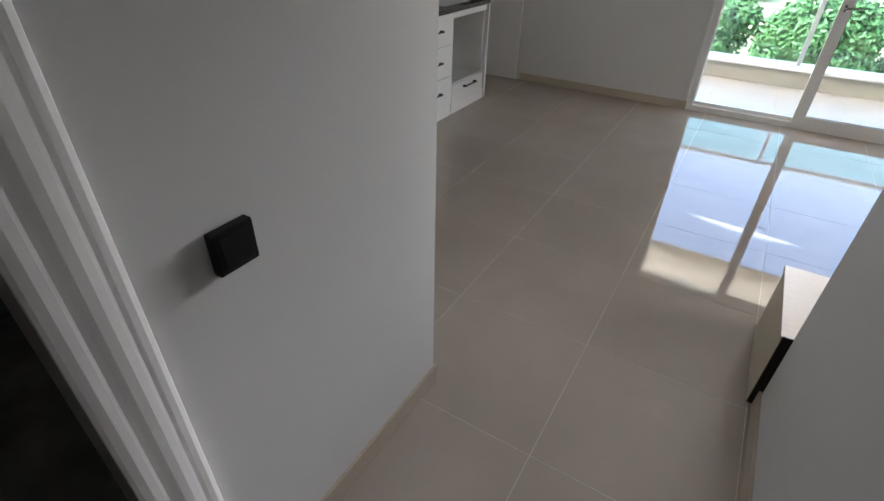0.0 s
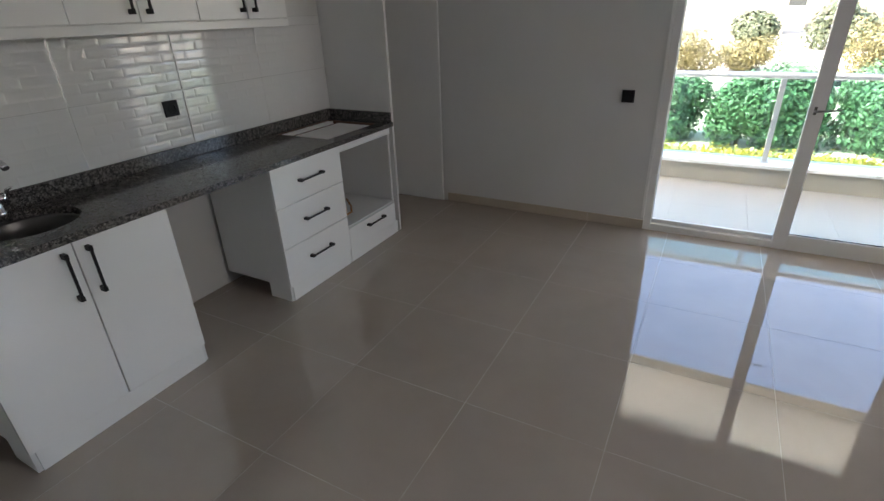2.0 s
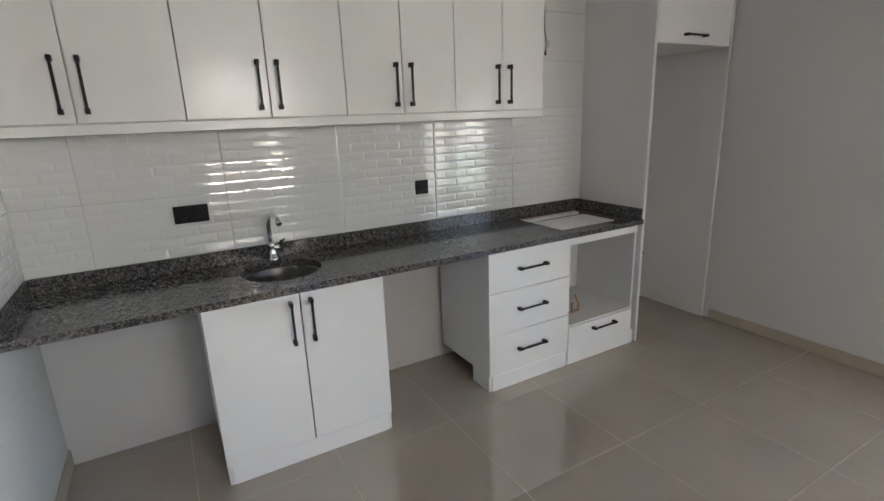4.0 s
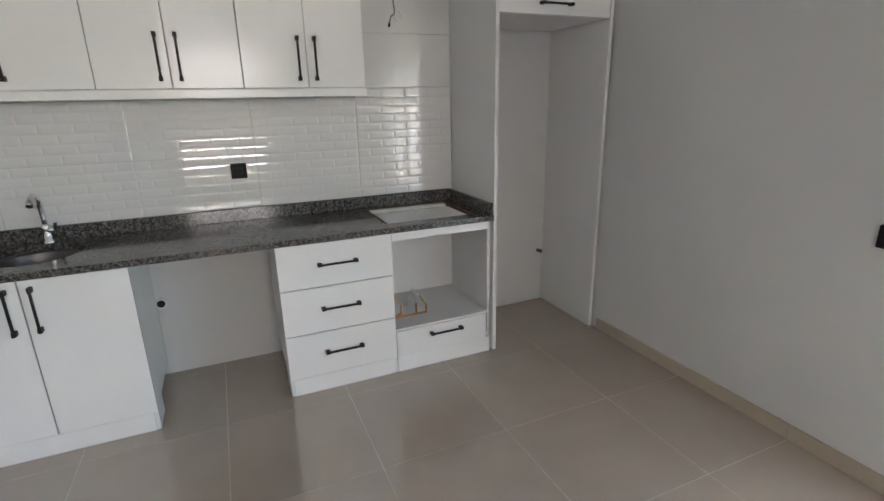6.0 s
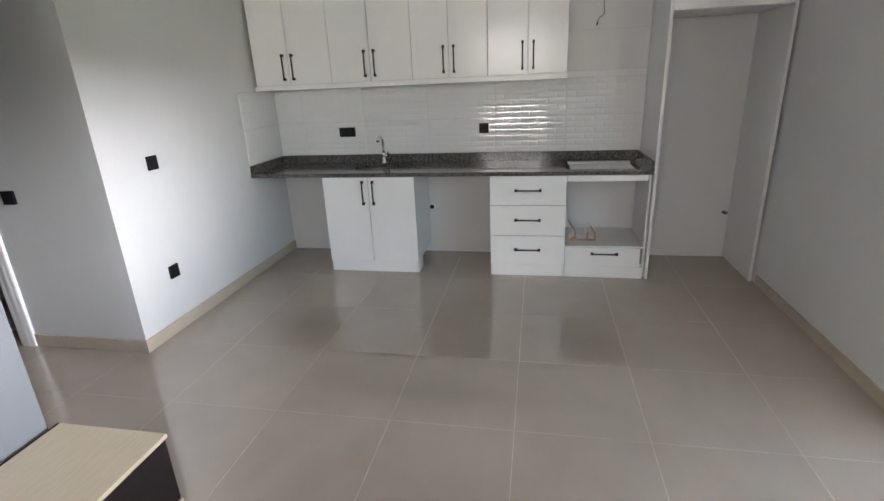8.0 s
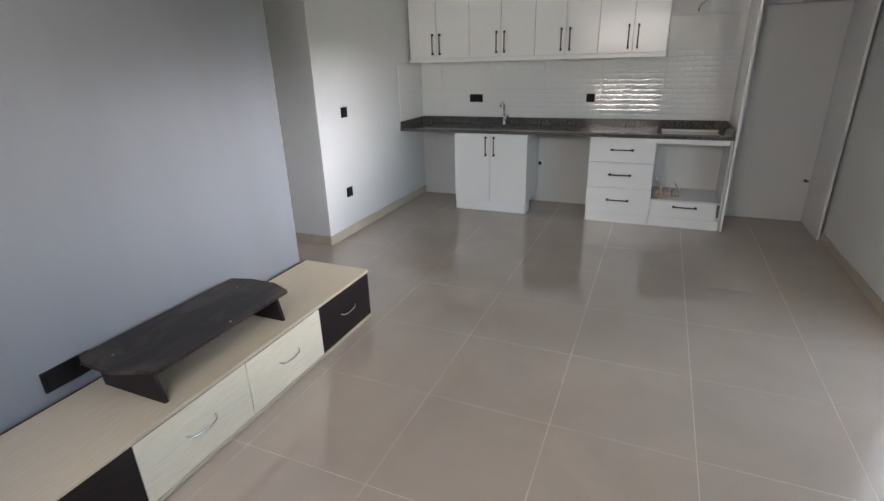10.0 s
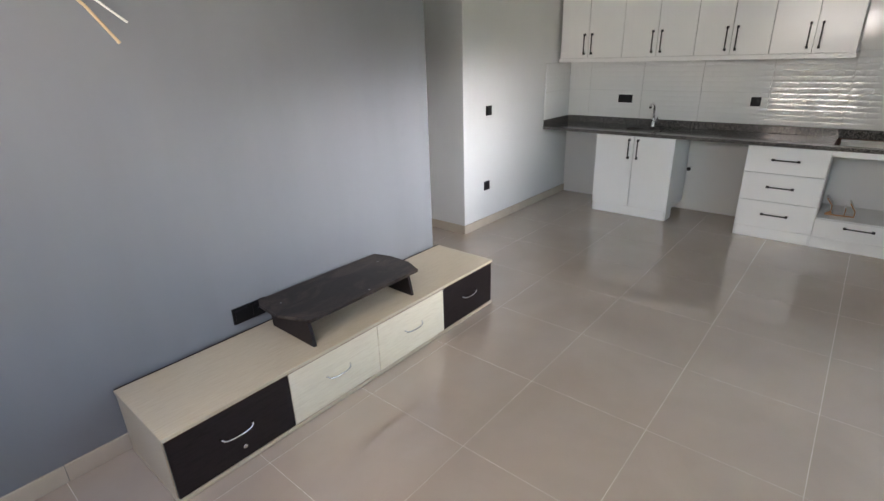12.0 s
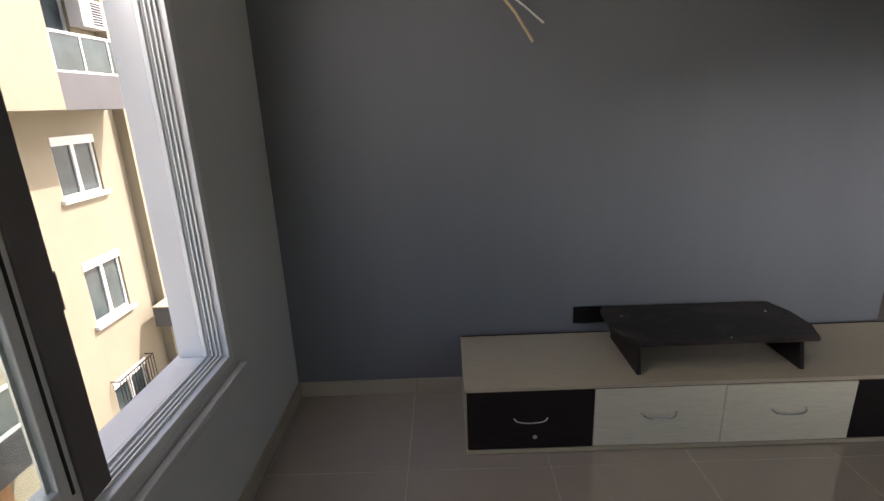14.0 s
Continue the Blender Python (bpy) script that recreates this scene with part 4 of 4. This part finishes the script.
def garden():
    rng = random.Random(7)
    # row of rounded trees seen through the balcony door
    for i in range(13):
        x = -4.6 + i * 2.75 + rng.uniform(-0.25, 0.25)
        y = 27.5 + rng.uniform(-0.5, 0.5) + (0.0 if i % 2 else 0.6)
        bush(rng, x, y, rng.uniform(3.0, 3.4), rng.uniform(3.2, 3.5), leaf_green, "dense round green garden bush in full sun", "row of green bushes", 0.15, 8000)
    for i in range(8):
        x = 6.5 + i * 3.0 + rng.uniform(-0.4, 0.4)
        bush(rng, x, 31.5 + rng.uniform(-0.6, 0.6), 3.3, 3.4, leaf_green, "dense round green garden bush in full sun", "row of green bushes")
    for x, y, w, h in ((-0.6, 52, 5.6, 4.2), (4.6, 56, 4.6, 3.2), (12.5, 50, 5.0, 4.4), (17.0, 56, 4.5, 4.0), (-9.5, 58, 4.0, 3.0), (24, 60, 6, 5)):
        bush(rng, x, y, w, h, leaf_olive, "dry olive-coloured shrub on sandy ground", "far shrubs", 0.15, 6000, lumps=14)
    for x, y, w, h in ((5.5, 82, 5, 4.5), (14, 76, 6, 5), (23, 84, 7, 6)):
        bush(rng, x, y, w, h, leaf_dull, "distant dull green tree before the houses", "distant trees", 0.3, 5000, name="tree", lumps=12)
    # flowering border in front of the bushes
    verts, faces = [], []
    for i in range(9000):
        x = rng.uniform(-8, 34)
        y = 25.1 + rng.gauss(0, 0.28)
        p = Vector((x, y, rise(x, y) + abs(rng.gauss(0.12, 0.12))))
        n = Vector((rng.gauss(0, 1), rng.gauss(0, 1), rng.uniform(0.3, 1.5))).normalized()
        a = n.orthogonal().normalized()
        b = n.cross(a)
        s2 = rng.uniform(0.05, 0.11)
        k0 = len(verts)
        verts += [tuple(p - a * s2), tuple(p + b * s2 * 0.6), tuple(p + a * s2), tuple(p - b * s2 * 0.6)]
        faces.append((k0, k0 + 1, k0 + 2, k0 + 3))
    me = bpy.data.meshes.new("flower_border")
    me.from_pydata(verts, [], faces)
    me.materials.append(flower_mat)
    tagged(new("flower_border", me), "low yellow flowering border along the bushes", "flowers", "", "stuff")


garden()


# ---- buildings outside ----
def facade_window(parent, x, y0, y1, z0, z1, sill=True, bars=False, name="window"):
    """A window in a facade that faces -x, set back from x."""
    w = part(name, frame_bars(bmesh.new(), "y", x + 0.05, x + 0.11, y0, y1, z0, z1, 0.07, 0.0), pvc, parent)
    bm = bmesh.new()
    m = (y0 + y1) / 2
    add_box(bm, x + 0.04, x + 0.10, m - 0.05, m + 0.05, z0 + 0.07, z1 - 0.07)
    part("mullion", bm, pvc, w)
    for a, b in ((y0 + 0.07, m - 0.05), (m + 0.05, y1 - 0.07)):
        part("pane", box_bm(x + 0.085, x + 0.095, a, b, z0 + 0.07, z1 - 0.07), dark_glass_mat, w)
    if sill:
        part("shutter_box", box_bm(x - 0.02, x + 0.05, y0, y1, z1 - 0.19, z1 - 0.001), pvc, w)
        part("sill", box_bm(x - 0.10, x + 0.12, y0 - 0.08, y1 + 0.08, z0 - 0.09, z0 - 0.001), marble, w)
    if bars:
        bm = bmesh.new()
        n = 13
        for i in range(n):
            y = y0 - 0.05 + (y1 - y0 + 0.1) * i / (n - 1)
            tube(bm, [(x - 0.22, y, z0 - 0.05), (x - 0.22, y, z1 + 0.08)], 0.012, 6)
        for z in (z0 - 0.03, (z0 + z1) / 2, z1 + 0.06):
            add_box(bm, x - 0.232, x - 0.208, y0 - 0.06, y1 + 0.06, z - 0.012, z + 0.012)
        for z in (z0 - 0.03, z1 + 0.06):
            for y in (y0 - 0.05, y1 + 0.05):
                add_box(bm, x - 0.21, x, y - 0.012, y + 0.012, z - 0.012, z + 0.012)
        part("security_bars", bm, black_metal, w, "black window bars")
    return w


def wall_with_holes(bm, x0, x1, ya, yb, za, zb, holes):
    """A wall of thickness x0..x1 over ya..yb, za..zb with rectangular holes (y0, y1, z0, z1)."""
    ys = sorted({ya, yb, *[v for h in holes for v in h[:2]]})
    zs = sorted({za, zb, *[v for h in holes for v in h[2:]]})
    for a, b in zip(ys, ys[1:]):
        for c, d in zip(zs, zs[1:]):
            my, mz = (a + b) / 2, (c + d) / 2
            if not any(h[0] < my < h[1] and h[2] < mz < h[3] for h in holes):
                add_box(bm, x0, x1, a, b, c, d)
    bmesh.ops.remove_doubles(bm, verts=bm.verts[:], dist=0.0005)


def glass_balcony(parent, x, y0, y1, z, out, name="balcony"):
    """A slab with a grey front and a glazed rail, standing out towards -x."""
    b = part(name, box_bm(x - out, x, y0, y1, z - 0.70, z), facade_grey, parent, "grey balcony front")
    bm = bmesh.new()
    add_box(bm, x - out + 0.02, x - out + 0.07, y0, y1, z + 0.72, z + 0.77)
    add_box(bm, x - out, x - out + 0.09, y0 - 0.02, y1 + 0.02, z + 0.001, z + 0.04)
    n = max(2, round((y1 - y0) / 0.85))
    for i in range(n + 1):
        y = y0 + 0.025 + (y1 - y0 - 0.05) * i / n
        add_box(bm, x - out + 0.025, x - out + 0.065, y - 0.022, y + 0.022, z + 0.041, z + 0.72)
    part("rail", bm, pvc, b)
    for i in range(n):
        a = y0 + 0.05 + (y1 - y0 - 0.05) * i / n
        c = y0 + 0.0 + (y1 - y0 - 0.05) * (i + 1) / n
        part("rail_glass", box_bm(x - out + 0.042, x - out + 0.05, a, c, z + 0.06, z + 0.71), dark_glass_mat, b)
    return b


NB = -0.55                   # how far the neighbouring block lies along the street


def neighbour():
    ob = thing("apartment_building", "cream rendered apartment building with balconies and white windows", "building")
    X = 13.7
    ob.location.y = NB
    wins = [(-8.45, -7.10, -0.20, 1.13), (-8.40, -7.10, -3.18, -1.66), (-8.42, -7.10, -5.95, -4.72)]
    wins2 = [(-4.4, -3.1, -3.18, -1.2), (-4.4, -3.1, -0.20, 1.13)]
    F = X - 0.28
    far = [(-10.99, -10.03, z, z + 1.14) for z in (-3.40, -1.06, 1.35, 3.75, 6.15)]
    bm = bmesh.new()
    wall_with_holes(bm, X, X + 0.3, -9.40, 4.0, -6.9, 1.66, wins + wins2)
    part("wall", bm, facade_cream, ob)
    bm = bmesh.new()
    wall_with_holes(bm, F, X + 0.3, -11.70, -9.402, -6.9, 11.0, far + [(-11.45, -9.62, -6.6, -4.1)])
    part("wall", bm, facade_cream, ob)
    for i, h in enumerate(wins + wins2):
        facade_window(ob, X, *h, bars=h[2] < -5)
    for h in far:
        facade_window(ob, F, *h)
    # overhanging upper storeys with a recessed balcony
    O = X - 1.0
    bm = bmesh.new()
    add_box(bm, O, X + 0.3, -6.48, 4.0, 1.661, 11.0)
    part("upper_wall", bm, facade_cream, ob)
    for z in (2.36, 5.4, 8.45):
        bm = bmesh.new()
        wall_with_holes(bm, X + 0.02, X + 0.3, -9.398, -6.48, z - 0.70, z + 2.35, [(-8.6, -7.2, z + 0.05, z + 2.1)])
        part("wall", bm, facade_cream, ob)
        glass_balcony(ob, X + 0.02, -9.10, -6.482, z, 1.02)
        facade_window(ob, X + 0.04, -8.6, -7.2, z + 0.05, z + 2.1, False, name="balcony_door")
    ac = part("air_conditioner", box_bm(O + 0.62, O + 0.95, -9.3, -8.5, 3.45, 4.05, bevel=0.02), pvc, ob, "white air conditioner unit")
    bm = bmesh.new()
    for i in range(9):
        add_box(bm, O + 0.605, O + 0.619, -9.2, -8.85, 3.52 + i * 0.055, 3.545 + i * 0.055)
    part("grille", bm, black_plastic, ac)
    glass_balcony(ob, X - 0.002, -4.6, -0.6, -3.25, 1.25)
    part("cellar_door", box_bm(X - 0.05, X - 0.003, -4.0, -2.6, -6.6, -4.6), cardboard, ob, "brown door below a balcony")
    # grey projecting bay and balconies further along
    bm = bmesh.new()
    add_box(bm, X - 0.7, X + 0.8, -12.30, -11.702, -6.9, 11.0)
    part("pilaster", bm, facade_grey, ob)
    tops = (-3.7, -0.75, 2.2, 5.15)
    bm = bmesh.new()
    wall_with_holes(bm, X + 0.4, X + 0.7, -26, -12.302, -6.9, 11.0, [(-15.4, -13.6, z + 0.05, z + 2.15) for z in tops])
    part("wall", bm, facade_cream, ob)
    for z in tops:
        glass_balcony(ob, X + 0.4, -18.5, -12.304, z, 1.1)
        facade_window(ob, X + 0.4, -15.4, -13.6, z + 0.05, z + 2.15, False, name="balcony_door")
    # entrance canopy and gate
    bm = bmesh.new()
    add_box(bm, 11.36, F - 0.002, -11.55, -8.78, -4.02, -3.475)
    canopy = part("canopy", bm, facade_grey, ob, "grey entrance canopy with a cream top")
    part("canopy_top", box_bm(11.33, F - 0.002, -11.58, -8.75, -3.474, -3.44, bevel=0.008), facade_cream, canopy)
    bm = bmesh.new()
    prism(bm, [(12.34, -3.72), (12.64, -3.72), (12.62, -3.79), (12.53, -3.83), (12.45, -3.83), (12.36, -3.79)], "y", -8.779, -8.755)
    part("emblem", bm, brass, canopy, "small brass-coloured plate")
    gate = part("gate", box_bm(F + 0.04, F + 0.09, -11.45, -9.62, -5.45, -5.37), black_metal, ob, "black entrance gate")
    for z in (-6.5, -4.3):
        part("gate_rail", box_bm(F + 0.04, F + 0.09, -11.45, -9.62, z, z + 0.08), black_metal, gate)
    for i in range(13):
        y = -11.42 + i * 0.14
        part("gate_bar", box_bm(F + 0.092, F + 0.12, y, y + 0.05, -6.6, -4.15), black_metal, gate)
    # rest of the block closes it behind
    bm = bmesh.new()
    add_box(bm, X + 0.8, X + 9, -26, 4.0, -6.9, 10.9)
    part("block", bm, facade_cream, ob)
    bm = bmesh.new()
    add_box(bm, 12.55, F - 0.001, -18.0, -9.30, -6.95, -6.60)
    structure("path", bm, paving, "pale concrete path to the entrance", "path").location.y = NB
    rng = random.Random(3)
    verts, faces = [], []
    for i in range(1500):                    # rubble stones along the wall foot
        c = Vector((rng.uniform(13.05, 13.66), rng.uniform(-9.2, 3.8) + NB, -6.66 + rng.uniform(0.0, 0.06)))
        s2 = rng.uniform(0.04, 0.09)
        k0 = len(verts)
        for a in range(6):
            w = a * math.pi / 3
            q = s2 * rng.uniform(0.75, 1.2)
            verts.append((c.x + q * math.cos(w), c.y + q * math.sin(w), c.z + rng.uniform(-0.01, 0.03)))
        verts.append((c.x, c.y, c.z + s2 * 0.6))
        faces += [(k0 + a, k0 + (a + 1) % 6, k0 + 6) for a in range(6)]
    me = bpy.data.meshes.new("rubble_border")
    me.from_pydata(verts, [], faces)
    me.materials.append(stone_mat)
    tagged(new("rubble_border", me), "grey rubble stones along the wall foot", "stones", "", "stuff")
    for i in range(9):
        y = -14.2 + i * 1.05 + NB
        g = rise(12.2, y)
        b = thing("hedge", "low reddish flowering hedge beside the path" if i > 5 else "low green hedge beside the path", "hedge", "path hedges")
        leaves("crown", rng, (12.25, y, g + 0.42), (0.40, 0.62, 0.60), 2200, 0.055, flower_red if i > 5 else leaf_green, b)


neighbour()


def own_building():
    """Plain outer mass of the building that the flat lies in, so that daylight comes only through its openings."""
    bm = bmesh.new()
    add_box(bm, -9.0, RX + W, RY + W - 0.02, RY + W, -6.9, -0.285)
    add_box(bm, -9.0, RX + W, -9.0, RY + W - 0.02, -6.9, -0.255)
    add_box(bm, -9.0, RX + W, -9.0, RY + W, TOP + 0.302, TOP + 3.3)
    add_box(bm, -9.0, -W - 0.002, -9.0, RY + W, -0.25, TOP + 0.3)
    add_box(bm, CX1 + 0.165, RX + W, -9.0, TVY - W - 0.002, -0.25, TOP + 0.3)
    add_box(bm, -W, CX1 + 0.16, -9.0, BACK - W - 0.11, -0.25, TOP + 0.3)
    structure("own_building", bm, soffit_mat, "cream plastered outer walls of the block", "building")


own_building()


def far_house(x, y, w, d, h, floors):
    ob = thing("house", "distant white house with a row of dark windows", "building", "distant houses")
    g = rise(x, min(y, 115)) - 0.3
    part("wall", box_bm(x, x + w, y, y + d, g, g + h), facade_cream, ob)
    part("roof", box_bm(x - 0.3, x + w + 0.3, y - 0.3, y + d + 0.3, g + h, g + h + 0.3), facade_grey, ob)
    for f in range(floors):
        for i in range(int(w / 3)):
            part("window", box_bm(x + 0.9 + i * 3, x + 1.9 + i * 3, y - 0.03, y + 0.05, g + 1 + f * 3, g + 2.2 + f * 3), far_glass, ob)


for hx, hy, hw, hh in ((-6, 100, 16, 7), (14, 108, 18, 9), (38, 100, 15, 7)):
    far_house(hx, hy, hw, 10, hh, int(hh / 3))


def car(x, y, turn, paint, label):
    ob = thing("car", label, "car", "parked cars")
    bm = bmesh.new()
    prism(bm, [(-2.1, 0.3), (2.1, 0.3), (2.12, 0.75), (1.2, 0.92), (0.6, 1.42), (-1.2, 1.45), (-1.9, 0.98), (-2.12, 0.9)], "y", -0.85, 0.85)
    bmesh.ops.bevel(bm, geom=bm.edges[:], offset=0.07, segments=2, affect='EDGES')
    part("body", bm, paint, ob)
    for sy in (-0.856, 0.846):
        bm = bmesh.new()
        prism(bm, [(-1.55, 0.98), (0.95, 0.95), (0.55, 1.34), (-1.15, 1.36)], "y", sy, sy + 0.01)
        part("side_window", bm, car_dark, ob)
    for wx in (-1.3, 1.3):
        for sy in (-0.87, 0.67):
            bm = bmesh.new()
            tube(bm, [(wx, sy, 0.32), (wx, sy + 0.2, 0.32)], 0.32, 20)
            part("wheel", bm, rubber, ob)
    ob.matrix_world = pose(x, y, rise(x, y) + 0.0, 0, 0, turn)


car(9.0, 41, 10, car_white, "white parked car on the sandy ground")
car(14.5, 42.5, 5, plain("grey_car_paint", (0.18, 0.19, 0.2), 0.3, 0.4), "grey parked car on the sandy ground")
car(20.5, 41.5, -8, car_white, "white parked car on the sandy ground")


# ---- pieces: wall tiles and floor tiles ----
def relief_tile_mesh(w, h, cols, rows):
    """A glazed tile whose face is pressed into bevelled bricks in running bond; it lies in the yz plane and faces +x."""
    verts, faces = [], []

    def quad(*p):
        k = len(verts)
        verts.extend(p)
        faces.append((k, k + 1, k + 2, k + 3))
    d0, d1, d2, e1, e2 = 0.0100, 0.0110, 0.0115, (0.0055, 0.0070), (0.0145, 0.0125)
    g = 0.001
    quad((d0, g, g), (d0, w - g, g), (d0, w - g, h - g), (d0, g, h - g))
    for a, b in (((g, g), (w - g, g)), ((w - g, g), (w - g, h - g)), ((w - g, h - g), (g, h - g)), ((g, h - g), (g, g))):
        quad((0, *a), (0, *b), (d0, *b), (d0, *a))
    bw, bh = w / cols, h / rows
    for r in range(rows):
        n = cols + (r % 2)
        for c in range(n):
            y0 = c * bw - (bw / 2 if r % 2 else 0)
            y1 = y0 + bw
            y0, y1 = max(y0, 0) + 0.0003, min(y1, w) - 0.0003
            z0, z1 = r * bh + 0.0003, (r + 1) * bh - 0.0003
            a = [(y0, z0), (y1, z0), (y1, z1), (y0, z1)]
            b = [(y0 + e1[0], z0 + e1[1]), (y1 - e1[0], z0 + e1[1]), (y1 - e1[0], z1 - e1[1]), (y0 + e1[0], z1 - e1[1])]
            c2 = [(y0 + e2[0], z0 + e2[1]), (y1 - e2[0], z0 + e2[1]), (y1 - e2[0], z1 - e2[1]), (y0 + e2[0], z1 - e2[1])]
            for i in range(4):
                j = (i + 1) % 4
                quad((d0 + 0.0002, *a[i]), (d0 + 0.0002, *a[j]), (d1, *b[j]), (d1, *b[i]))
                quad((d1, *b[i]), (d1, *b[j]), (d2, *c2[j]), (d2, *c2[i]))
            quad(*[(d2, *p) for p in c2])
    me = bpy.data.meshes.new("tile")
    me.from_pydata(verts, [], faces)
    me.materials.append(splash_tile_mat)
    return me


def backsplash():
    z0, zj, z1 = 0.957, 1.257, 1.558
    bm = bmesh.new()
    add_box(bm, 0.0005, 0.004, 0.0, 3.32, 0.90, 1.615)
    add_box(bm, 0.004, 0.60, 0.0005, 0.004, 0.90, 1.565)
    ob = structure("backsplash", bm, splash_grout, "white glazed backsplash of relief brick tiles", "tiles")
    cuts = [0.0135, 0.275, 0.880, 1.480, 2.085, 2.685, 3.318]
    cache = {}
    for a, b in zip(cuts, cuts[1:]):
        for za, zb in ((z0, zj), (zj, z1), (z1, 1.615)):
            w, h = round(b - a - 0.0016, 4), round(zb - za - 0.0016, 4)
            if zb > 1.6 and b < 2.69:
                continue
            if (w, h) not in cache:
                cache[(w, h)] = relief_tile_mesh(w, h, max(1, round(w / 0.155)), max(1, round(h / 0.05)))
            t = new("tile", cache[(w, h)])
            t.parent = ob
            t.location = (0.0035, a, za)
    me = {}
    for za, zb in ((z0, zj), (zj, z1)):
        w, h = 0.585, round(zb - za - 0.0024, 4)
        if h not in me:
            me[h] = relief_tile_mesh(w, h, 4, 6)
        t = new("tile", me[h])
        t.parent = ob
        t.matrix_local = pose(0.60, 0.0035, za, 0, 0, 90)
    # smooth glossy tiles above
    for i, (a, b) in enumerate(((2.668, 3.318),)):
        for za, zb in ((1.617, 1.92), (1.9215, 2.225), (2.2265, 2.40)):
            t = part("plain_tile", box_bm(0.0005, 0.010, a, b, za, zb, bevel=0.001), gloss_wall, ob, "smooth glossy white wall tile")


backsplash()


def floor_tiles():
    P, J = 0.617, 0.0017
    gx, gy = [1.930 + P * k for k in range(-5, 9)], [1.138 + P * k for k in range(-9, 6)]
    rooms = ((0.0, RX, TVY, RY), (0.0, CX1, 0.0, TVY), (CX0, CX1, BACK, 0.0))
    cache = {}
    for a in gx:
        for b in gy:
            if not any(a < r[1] - 0.004 and a + P > r[0] + 0.004 and b < r[3] - 0.004 and b + P > r[2] + 0.004 for r in rooms):
                continue
            ax, bx = max(a, 0.0), min(a + P, RX if b + P > TVY + 0.1 else CX1 + 0.1)
            ay, by = max(b, BACK), min(b + P, RY)
            w, d = round(bx - ax - J, 3), round(by - ay - J, 3)
            if (w, d) not in cache:
                cache[(w, d)] = mesh_of(box_bm(-w / 2, w / 2, -d / 2, d / 2, -0.008, 0.0, bevel=0.0004), "tile", floor_tile_mat)
            t = new("tile", cache[(w, d)])
            t.parent = floor
            t.location = ((ax + bx) / 2, (ay + by) / 2, 0.0)


floor_tiles()


def balcony_tiles():
    ob = bpy.data.objects["balcony_floor"]
    me = mesh_of(box_bm(-0.2994, 0.2994, -0.2994, 0.2994, -0.006, 0.0, bevel=0.0005), "tile", balcony_tile_mat)
    for i in range(8):
        for k in range(2):
            t = new("tile", me)
            t.parent = ob
            t.location = (1.6 + i * 0.6, 4.66 + k * 0.6, -0.0255)


balcony_tiles()
